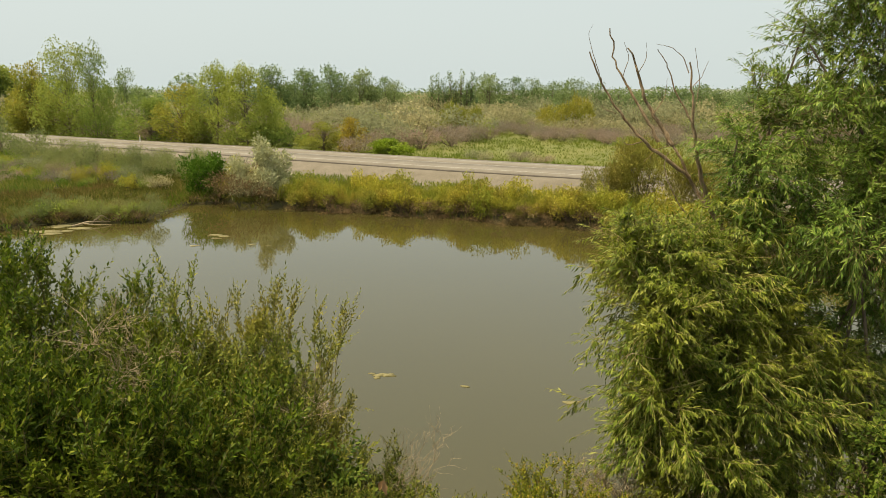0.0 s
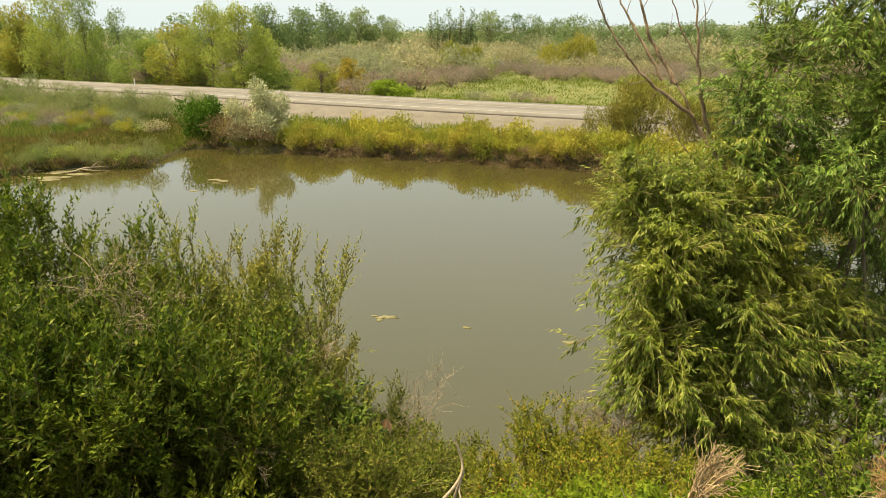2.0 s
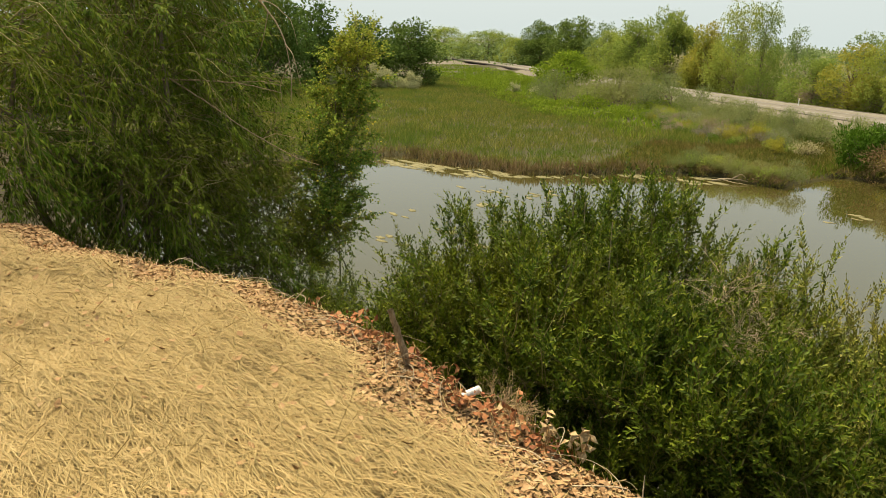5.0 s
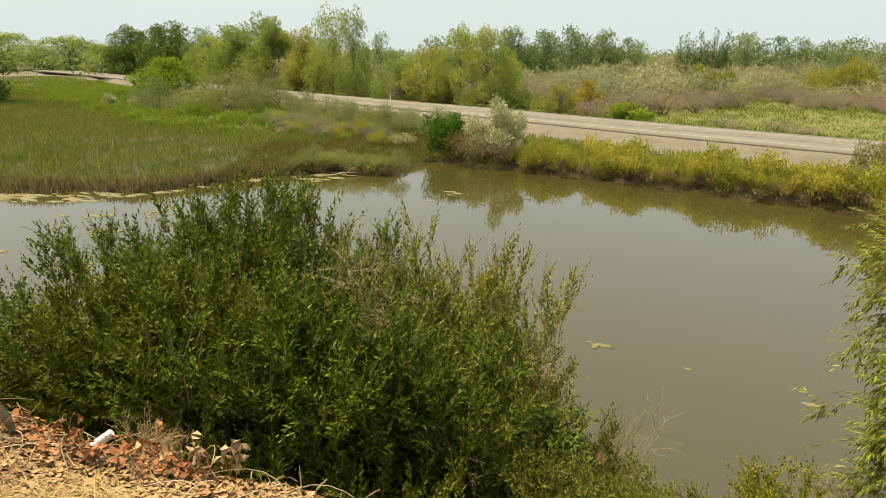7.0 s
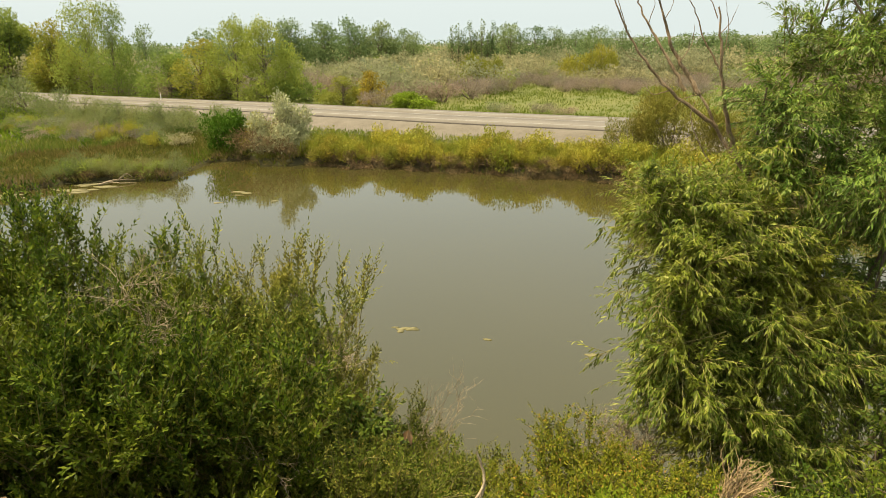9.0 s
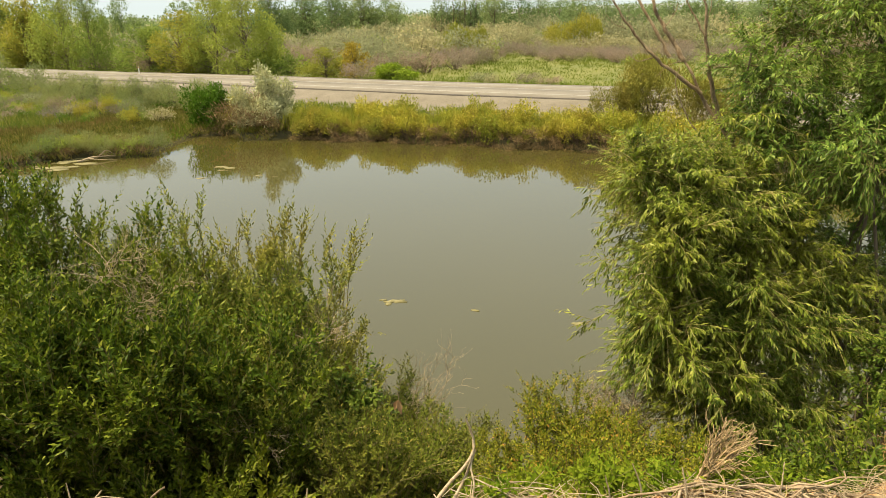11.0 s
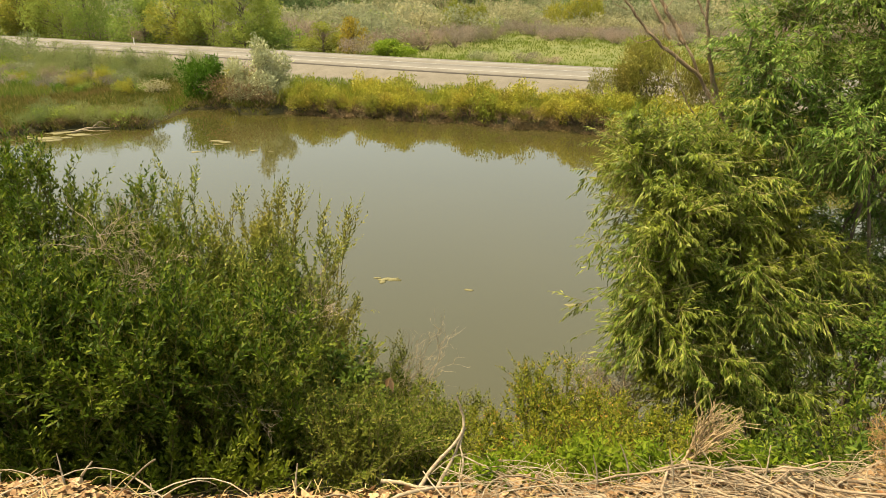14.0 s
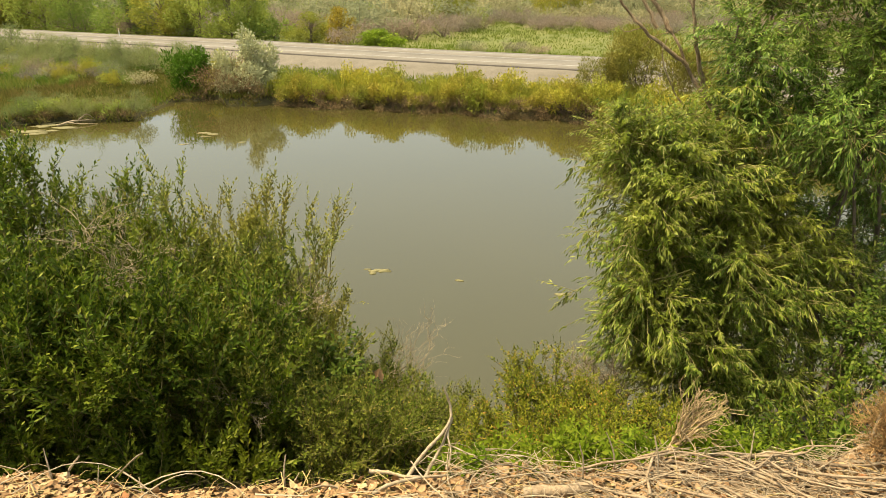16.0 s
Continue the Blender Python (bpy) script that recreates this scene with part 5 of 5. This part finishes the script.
bough("bare_willow_branch", [
    (0.014, [(-9.9, 2.6, 9.1), (-9.4, 2.95, 9.12), (-8.8, 3.4, 9.1), (-8.35, 3.75, 9.0)]), (0.007, [(-8.9, 3.3, 9.1), (-8.5, 3.5, 9.15), (-8.2, 3.7, 9.1)]),
    (0.012, [(-9.9, 2.7, 9.2), (-9.3, 3.0, 8.9), (-8.7, 3.4, 8.5), (-8.0, 3.75, 8.2), (-7.7, 3.9, 8.15)]), (0.006, [(-8.5, 3.5, 8.4), (-8.3, 3.6, 8.5), (-8.0, 3.8, 8.45)])],
    1.0, "dead_wood", "bare grey branch reaching out of the old willow", "branch", 172, 6, 0.3, 0.02)

for k, (x, y, z, h) in enumerate(((-4.95, 5.6, 7.2, 1.05), (-4.7, 5.5, 7.3, 0.75), (-4.1, 5.2, 7.2, 0.8))):
    bough("dead_stalk", [(0.009, [(x, y, z - 0.8), (x + 0.03, y, z), (x - 0.01, y + 0.02, z + h)])], 1.0, "twig_pale", "pale dead stalk standing in the willow bush", "stalk", 76 + k, 5, 0.5, 0.01)

bough("curved_driftwood_branch", [
    (0.0085, [(-0.10, 2.0, 7.79), (-0.026, 2.10, 7.849), (0.066, 2.16, 7.920), (0.100, 2.20, 7.956), (0.094, 2.22, 8.014), (0.067, 2.22, 8.095)]),
    (0.0075, [(-0.01, 2.03, 7.80), (0.03, 2.10, 7.84), (0.060, 2.15, 7.867), (0.104, 2.205, 7.956)]), (0.005, [(0.082, 2.06, 7.81), (0.094, 2.12, 7.862), (0.082, 2.16, 7.900), (0.09, 2.19, 7.94)]),
    (0.0085, [(-0.230, 2.02, 7.845), (-0.155, 2.02, 7.838), (-0.089, 2.00, 7.832), (-0.018, 1.98, 7.843)]), (0.0085, [(-0.212, 1.90, 7.837), (-0.149, 1.92, 7.866), (-0.044, 1.96, 7.861), (0.082, 2.00, 7.837)])],
    1.0, "twig_pale", "pale bent dead branch standing on the brink", "branch", 72, 7, 0.55, 0.008)
bough("cut_stick", [(0.024, [(-3.06, 1.99, 7.76), (-3.09, 1.94, 7.95), (-3.13, 1.88, 8.19)])], 1.0, "red_wood", "cut brown stick standing at the brink", "stick", 73, 8, 0.8, 0.005)
bough("short_log", [(0.025, [(0.36, 1.90, 7.84), (0.5, 1.89, 7.85), (0.62, 1.92, 7.84)])], 1.0, "dead_wood", "short weathered log on the bank", "log", 74, 9, 0.85, 0.004)
for k, (x, y, h, dx, dy, th) in enumerate(((-1.43, 2.05, 0.12, 0.06, 0.03, 0.008), (-1.49, 2.06, 0.15, -0.02, 0.03, 0.005), (-0.56, 2.05, 0.16, 0.01, 0.04, 0.006), (-0.53, 2.03, 0.08, 0.03, 0.03, 0.005), (-1.28, 2.0, 0.11, 0.0, 0.04, 0.004), (0.90, 1.98, 0.20, -0.02, 0.05, 0.006), (0.75, 2.1, 0.22, -0.05, 0.02, 0.005), (1.85, 2.35, 0.25, 0.01, 0.0, 0.010), (1.3, 2.1, 0.18, 0.02, 0.05, 0.005), (0.62, 2.4, 0.2, -0.03, 0.0, 0.005), (-2.05, 2.28, 0.13, 0.06, 0.02, 0.007), (-2.15, 2.3, 0.16, 0.0, 0.0, 0.005))):
    y = min(y, float(edge_y(x)) - 0.02)
    z = float(ground_z(x, y)) - 0.02
    bough("bare_twig", [(th, [(x, y, z), (x + dx * 0.3, y + dy * 0.4, z + h * 0.6), (x + dx, y + dy, z + h)])], 1.0, "twig_pale", "pale dead twig sticking out of the brink", "twig", 80 + k, 5, 0.4, 0.01)


def twig_brush(name, at, mat, label, category, seed, reach, count, levels=3, thick=0.006, tilt=(0, 0, 1), fan=0.7):
    """A dry branching weed: forked twigs that fan out from one foot."""
    global rng
    rng = np.random.default_rng(seed)
    ob = thing(name, at, label, category)
    start = np.zeros((count, 3))
    way = unit(np.array(tilt) + rng.normal(0, fan, (count, 3)) * [1, 1, 0.5])
    n, r = reach * rng.uniform(0.35, 0.6, count), np.full(count, thick)
    parts = []
    for level in range(levels):
        k = 4
        s = np.linspace(0, 1, k)[None, :, None] * n[:, None, None]
        p = start[:, None] + way[:, None] * s + rng.normal(0, 0.02 * reach, (len(n), k, 3)) * (s > 0)
        parts.append(tubes(p, r[:, None] * np.linspace(1, 0.6, k)[None], 4 if level < 2 else 3))
        fork = 4 if level < levels - 1 else 1
        j = rng.integers(1, k, (len(n), fork))
        start = p[np.arange(len(n))[:, None], j].reshape(-1, 3)
        way = unit(np.repeat(way, fork, 0) + rng.normal(0, 0.38, (len(n) * fork, 3)))
        n, r = np.repeat(n, fork) * rng.uniform(0.45, 0.75, len(n) * fork), np.repeat(r, fork) * 0.55
    tagged(part("branchwork", merged(name, parts, M[mat]), ob), kind="stuff")
    return ob


twig_brush("dry_weed", (1.0, 2.18, 7.78), "dry_stem", "dry bleached forked weed leaning on the brink", "dry weed", 91, 0.36, 11, 3, 0.0065, (0.62, 0.05, 0.75), 0.36)
twig_brush("dry_weed", (1.98, 2.15, 7.78), "rust_stem", "rusty brown dry weed on the bank", "dry weed", 92, 0.32, 60, 4, 0.006, (0.1, 0.0, 1.0), 0.6)
twig_brush("dry_weed", (-2.45, 2.12, 7.76), "dry_stem", "flattened dry weed on the brink", "dry weed", 93, 0.26, 34, 3, 0.0024, (0.1, 0.6, 0.1), 0.7)
twig_brush("dead_shrub", on_ground(-0.62, 6.6, 0.3), "twig_pale", "leafless grey dead shrub above the water", "dead shrub", 94, 1.5, 13, 4, 0.009, (0.1, 0.1, 1.0), 0.3)
bough("looping_dead_vine", [
    (0.004, [(2.75, 6.9, 6.9), (2.40, 6.7, 6.83), (2.10, 6.7, 6.93), (2.02, 6.7, 6.74), (2.08, 6.7, 6.5), (2.38, 6.7, 6.42), (2.7, 6.8, 6.5)]),
    (0.003, [(2.75, 6.9, 6.7), (2.45, 6.7, 6.62), (2.2, 6.7, 6.7), (2.12, 6.7, 6.6)]), (0.003, [(2.7, 6.8, 6.4), (2.35, 6.7, 6.3), (2.15, 6.7, 6.36)])],
    1.0, "twig_pale", "thin dead vine looping out of the willow", "vine", 173, 5, 0.5, 0.02)
twig_brush("dead_shrub", on_ground(2.3, 6.6, 0.5), "twig_pale", "leafless dead twigs under the willow", "dead shrub", 95, 1.2, 16, 4, 0.009, (-0.6, 0.0, 0.8), 0.35)
for k, (x, y, z) in enumerate(((-2.77, 5.0, 8.05), (-2.5, 4.9, 7.85), (-2.38, 5.1, 7.9), (-2.86, 5.2, 8.1), (-1.25, 5.7, 7.05), (-1.6, 4.7, 6.7), (-1.22, 6.0, 7.07), (-2.6, 4.8, 7.75))):
    twig_brush("dead_twigs", (x, y, z - 0.4), "twig_pale", "tan dead twigs caught in the willow bush", "dead twigs", 110 + k, 0.5, 6, 3, 0.0032, (0.4, -0.3, 0.6), 0.9)


# ---- the ground of the near bank ----
def strewn(count, x0, x1, lo, hi, seed):
    """Places on the near bank between lo and hi metres from its brink."""
    global rng
    rng = np.random.default_rng(seed)
    x = rng.uniform(x0, x1, count)
    y = edge_y(x) + rng.uniform(lo, hi, count)
    return x, y


def straw(name, x, y, length, width, mat, label, category, lift=0.05, flow=(1.0, 0.15), wild=0.45, pile=0.05, flat=False):
    """Loose stalks lying about: round ones as thin tubes, flat ones as narrow bent ribbons."""
    n = len(x)
    way = unit(np.array([flow[0], flow[1], 0.0]) * rng.choice([-1, 1], n)[:, None] + rng.normal(0, wild, (n, 3)) * [1, 1, 0.35])
    L = length * rng.uniform(0.5, 1.4, n)
    k = 4 if flat else 7
    s = np.linspace(-0.5, 0.5, k)[None, :, None] * L[:, None, None]
    base = np.stack([x, y, ground_z(x, y) + rng.uniform(0.0, pile, n) + 0.006], 1)
    bend = rng.normal(0, 0.12, (n, 1, 3)) * L[:, None, None] * (1 - (2 * np.linspace(-0.5, 0.5, k)[None, :, None]) ** 2)
    p = base[:, None] + way[:, None] * s + np.abs(bend) * [0, 0, lift * 10] + bend * [1, 1, 0]
    gz = ground_z(p[..., 0], p[..., 1])
    p[..., 2] = np.maximum(p[..., 2], gz + 0.003)
    if flat:
        side = unit(np.cross(way, rng.normal(0, 0.35, (n, 3)) + [0, 0, 1.0]))[:, None] * (width * rng.uniform(0.6, 1.4, n))[:, None, None]
        v = np.stack([p - side, p + side], 2)
        i = np.arange(n * k * 2).reshape(n, k, 2)
        q = np.stack([i[:, :-1, 0], i[:, :-1, 1], i[:, 1:, 1], i[:, 1:, 0]], -1).reshape(-1, 4)
        v = v.reshape(-1, 3)
    else:
        v, q = tubes(p, width * rng.uniform(0.6, 1.3, (n, 1)) * np.linspace(1, 0.5, k)[None], 3)
    return tagged(new(name, mesh(name, v, None, M[mat], False, q)), label, category, kind="stuff")


x, y = strewn(72000, -9.0, -0.2, -2.4, -0.22, 121)
keep = y < edge_y(x) - 0.45 - 0.6 * smooth(x, -2.4, 0.2) + 0.1 * np.sin(x * 5)
side_x, side_y = strewn(20000, -14.0, -9.0, -2.6, -0.4, 126)
x, y = np.r_[x[keep], side_x], np.r_[y[keep], side_y]
straw("straw", x, y, 0.30, 0.0015, "straw", "golden dry straw matted over the bank", "straw", 0.035, (1.0, 0.15), 0.45, 0.024, True)
x, y = strewn(1300, -6.5, 3.0, -0.6, 0.2, 122)
straw("loose_straw", x, y, 0.16, 0.0015, "straw", "loose straw among the fallen leaves", "straw", 0.1, (1, 0), 1.0, 0.05, True)
pile = thing("stick_pile", on_ground(1.6, 1.9), "tangled pile of bleached sticks on the bank", "sticks")
x, y = strewn(230, 0.7, 3.0, -0.75, 0.10, 123)
foot = np.array(pile.location)
for k in range(len(x)):
    a = math.radians(rng.normal(-14, 24))
    n = rng.uniform(0.25, 0.75)
    s = np.linspace(-0.5, 0.5, 6)[:, None] * n
    line = np.array([x[k], y[k], 0]) + s * [math.cos(a), math.sin(a), 0] + (0.25 - s ** 2 / n ** 2) * rng.normal(0, 0.22, 3) * [1, 1, 0]
    line[:, 2] = ground_z(line[:, 0], line[:, 1]) + rng.uniform(0.005, 0.07) + np.abs(rng.normal(0, 0.03)) * (s[:, 0] / n + 0.5)
    part("stick", merged("stick", [tubes((line - foot)[None], (rng.uniform(0.0028, 0.0085) * np.linspace(1, 0.55, 6) * rng.uniform(0.9, 1.1, 6))[None], 6)], M["dead_wood"], True), pile)
x, y = strewn(110, -6.0, 0.6, -0.3, 0.12, 124)
straw("scattered_twigs", x, y, 0.35, 0.004, "twig_pale", "dead twigs lying along the brink", "twigs", 0.08, (1.0, -0.1), 0.5, 0.06)
x, y = strewn(2800, 0.0, 3.0, -0.9, 0.2, 125)
straw("dry_stalks", x, y, 0.22, 0.0018, "twig_pale", "thin dry stalks among the sticks", "stalks", 0.05, (1.0, -0.2), 0.8, 0.06)


def litter(name, x, y, size, mat, label, category, pile=0.04):
    """Curled fallen leaves, each a small bent blade with lobes."""
    n = len(x)
    base = np.stack([x, y, ground_z(x, y) + rng.uniform(0.004, pile, n)], 1)
    gx0, gy0 = (ground_z(x + 0.02, y) - ground_z(x - 0.02, y)) / 0.04, (ground_z(x, y + 0.02) - ground_z(x, y - 0.02)) / 0.04
    nrm = unit(rng.normal(0, 0.3, (n, 3)) + unit(np.stack([-gx0, -gy0, 0 * x + 1.0], 1)))
    a = unit(np.cross(nrm, rng.normal(0, 1, (n, 3))))
    b = np.cross(nrm, a)
    s = (size * rng.uniform(0.45, 1.3, n))[:, None]
    curl = rng.uniform(-0.15, 0.42, (n, 1)) * s
    v = np.stack([base - a * s * 0.5 + nrm * curl, base - a * s * 0.1 + b * s * 0.38 + nrm * curl * 0.7, base + a * s * 0.25 + b * s * 0.22 + nrm * curl * 0.2, base + a * s * 0.6 + nrm * curl, base + a * s * 0.2 - b * s * 0.26 + nrm * curl * 0.3, base - a * s * 0.15 - b * s * 0.34 + nrm * curl * 0.8, base], 1)
    i = 7 * np.arange(n)[:, None]
    f = np.concatenate([i + [6, 0, 5], i + [6, 1, 0], i + [6, 2, 1], i + [6, 3, 2], i + [6, 4, 3], i + [6, 5, 4]], 1).reshape(-1, 3)
    return tagged(new(name, mesh(name, v.reshape(-1, 3), f, M[mat])), label, category, kind="stuff")


x, y = strewn(42000, -9.5, 3.0, -0.62, 0.32, 131)
litter("leaf_litter", x, y, 0.037, "litter", "curled tan fallen leaves along the brink", "dry leaves", 0.022)
x, y = strewn(2600, -6.5, 3.0, 0.28, 2.8, 134)
litter("slope_litter", x, y, 0.045, "litter", "fallen leaves on the shaded slope", "dry leaves", 0.02)
x, y = strewn(520, -4.0, -1.9, -0.15, 0.03, 132)
litter("rust_leaves", x, y, 0.040, "rust_leaf", "rust-red dead leaves along the brink", "dry leaves", 0.09)
x, y = strewn(500, -7.0, 0.0, -2.5, -0.6, 133)
litter("scattered_leaves", x, y, 0.05, "litter", "a few fallen leaves on the straw", "dry leaves", 0.06)


def withered(name, at, size, mat, label, seed, count=12):
    """A withered weed: a stalk with a few crumpled hanging leaves."""
    global rng
    rng = np.random.default_rng(seed)
    ob = thing(name, at, label, "dead weed")
    tips = rng.normal(0, 0.45, (4, 3)) * size * [1, 1, 0] + [0, 0, size]
    p, r = limbs(np.zeros((4, 3)) - [0, 0, 0.03], tips, 0.002, 0.0009, 0.1, 5)
    part("stalk", merged(name + "_stalk", [tubes(p, r, 4)], M["rust_stem"]), ob)
    b = p.reshape(-1, 3)[rng.integers(8, 20, count)]
    L = size * rng.uniform(0.26, 0.46, count)
    v, f = leaves(b, unit(rng.normal(0, 0.7, (count, 3)) + [0, 0, -0.5]), unit(rng.normal(0, 1, (count, 3))), L, L * 0.55, 0.35)
    tagged(part("leafage", mesh(name + "_leafage", v, f, M[mat]), ob), kind="stuff")
    return ob


withered("withered_weed", on_ground(-2.27, 2.06), 0.16, "rust_leaf", "withered rust-red weed on the brink", 141)
withered("withered_weed", on_ground(-3.55, 1.99), 0.17, "rust_leaf", "withered orange-brown weed by the cut stick", 142)
withered("withered_weed", on_ground(-2.76, 2.0), 0.13, "rust_leaf", "small crumpled rust-red weed", 143)
withered("withered_weed", on_ground(-2.04, 2.06), 0.14, "dry_stem", "dry seeding weed at the brink", 144, 40)
withered("withered_weed", on_ground(-1.88, 2.10), 0.14, "dry_stem", "dry seeding weed at the brink", 145, 40)

for k, (x, y, size, mat) in enumerate(((-3.2, 1.95, 0.13, "rust_leaf"), (-2.55, 1.93, 0.12, "rust_leaf"), (-2.15, 2.06, 0.12, "dry_stem"), (-3.4, 1.9, 0.12, "rust_leaf"), (-4.3, 2.0, 0.08, "rust_leaf"))):
    withered("withered_weed", on_ground(x, y), size, mat, "withered weed with a few curled dead leaves", 146 + k, 16)

# white plastic tube end lying at the brink
bm = bmesh.new()
bmesh.ops.create_cone(bm, cap_ends=True, segments=20, radius1=0.017, radius2=0.015, depth=0.085)
bmesh.ops.bevel(bm, geom=[e for e in bm.edges if len(e.link_faces) == 2 and e.calc_face_angle(0) > 1.0], offset=0.002, segments=2, affect="EDGES")
cup_me = bpy.data.meshes.new("plastic_tube")
bm.to_mesh(cup_me)
bm.free()
cup_me.materials.append(M["white_plastic"])
cup = tagged(new("plastic_tube", cup_me), "short white plastic tube lying on dry leaves", "litter")
cup.matrix_world = pose(-2.60, 2.06, float(ground_z(-2.60, 2.06)) + 0.05, 0, 58, 40) @ Matrix.Scale(1.3, 4)

# ---- roadside post, floating scum, driftwood ----
post = thing("marker_post", on_ground(-45.6, 103.4), "thin white roadside marker post with a reflector", "marker post")
bm = bmesh.new()
bmesh.ops.create_cube(bm, size=1.0, matrix=Matrix.Translation((0, 0, 0.55)) @ Matrix.Diagonal((0.16, 0.05, 1.3, 1)))
bmesh.ops.bevel(bm, geom=list(bm.edges), offset=0.012, segments=2, affect="EDGES")
me = bpy.data.meshes.new("post")
bm.to_mesh(me)
bm.free()
me.materials.append(M["white_plastic"])
part("post", me, post)
bm = bmesh.new()
bmesh.ops.create_cube(bm, size=1.0, matrix=Matrix.Translation((0, -0.032, 1.08)) @ Matrix.Diagonal((0.10, 0.02, 0.14, 1)))
bmesh.ops.bevel(bm, geom=list(bm.edges), offset=0.004, segments=1, affect="EDGES")
me = bpy.data.meshes.new("reflector")
bm.to_mesh(me)
bm.free()
me.materials.append(M["reflector"])
part("reflector", me, post, "amber reflector")


def scum(name, x, y, r, label, seed, squash=0.5, pads=1, spreadr=0.0):
    """Floating algae: thin ragged mats just above the water."""
    g = np.random.default_rng(seed)
    m = 22
    a = np.arange(m) * 2 * np.pi / m
    for k in range(pads):
        ox, oy = (g.normal(0, spreadr, 2) * (1, 0.6)) if k else (0, 0)
        rr = r * g.uniform(0.35, 1.0) ** (k > 0) * (1 + 0.25 * np.sin(2 * a + g.uniform(0, 6)) + 0.16 * np.sin(5 * a + g.uniform(0, 6)) + g.normal(0, 0.07, m))
        top = np.stack([rr * np.cos(a), squash * rr * np.sin(a), 0 * a + 0.012], 1)
        fs = []
        for i in range(m):
            j = (i + 1) % m
            fs += [(i, j, 2 * m), (i, m + i, m + j), (i, m + j, j)]
        ob = new(name, mesh(name, np.concatenate([top, top * [1, 1, -0.5], [[0, 0, 0.02]]]), np.array(fs), M["scum"]))
        ob.location = (x + ox, y + oy, 0.0005 * k)
        tagged(ob, label, "algae", "floating algae on the pond")


scum("algae_mat", -1.76, 21.7, 0.28, "ragged pale algae mat floating on the pond", 151, 0.55, 5, 0.38)
scum("algae_mat", 4.35, 19.6, 0.22, "small pale oval algae mat on the pond", 152, 0.7)
scum("algae_mat", 0.95, 20.8, 0.12, "small algae fleck on the pond", 153, 0.6, 2, 0.15)
scum("algae_mat", -14.6, 44.7, 0.5, "pale algae streak near the far bank", 154, 0.45, 4, 0.8)
scum("algae_mat", -12.0, 42.2, 0.3, "pale algae streak near the far bank", 155, 0.4, 2, 0.5)
scum("algae_mat", -15.6, 41.8, 0.3, "pale algae streak near the far bank", 156, 0.4, 2, 0.5)
g = np.random.default_rng(157)
for k in range(26):
    x = float(g.uniform(-46, -27))
    y = float(np.interp(x, *FAR_SHORE)) - float(g.uniform(0.2, 3.2))
    scum("algae_mat", x, y, float(g.uniform(0.4, 1.0)), "yellow-green algae mat along the reeds", 160 + k, 0.4, 4, 1.0)
for k in range(16):
    scum("algae_mat", float(g.uniform(-34, -22)), float(g.uniform(17, 34)), float(g.uniform(0.2, 0.6)), "thin algae patch on the sheltered water", 190 + k, 0.5, 5, 0.9)
bough("driftwood", [(0.09, [(-26.6, 47.7, 0.05), (-25.4, 48.4, 0.3), (-24.4, 49.1, 0.15)]), (0.06, [(-25.3, 48.4, 0.3), (-24.8, 48.5, 0.75), (-24.3, 48.7, 0.35)]), (0.05, [(-25.9, 48.0, 0.2), (-25.0, 47.9, 0.12), (-24.0, 48.3, 0.05)])], 1.0, "twig_pale", "bleached driftwood on the reed edge", "driftwood", 230, 6)

# one withered leaf caught on the slope
leaf_at = np.array([-0.4, 4.46, 6.68])
bough("hanging_dead_leaf", [(0.004, [leaf_at + (0, 0, 0.16), leaf_at + (0.01, 0, 0.1), leaf_at])], 1.0, "twig_pale", "orange withered leaf hanging in the slope scrub", "dead leaf", 240, 4)
rng = np.random.default_rng(241)
v, f = leaves(np.zeros((3, 3)) - [0, 0, 0.06], unit(np.array([(0.2, -0.2, -1.0), (-0.3, 0.1, -1.0), (0.05, 0.3, -0.9)])), unit(np.array([(0.2, -1.0, 0.1), (-0.6, -0.8, 0.0), (0.7, -0.6, 0.2)])), np.array([0.13, 0.11, 0.10]), np.array([0.05, 0.05, 0.045]), 0.35)
part("blade", mesh("blade", v, f, M["litter"]), bpy.data.objects["hanging_dead_leaf"])
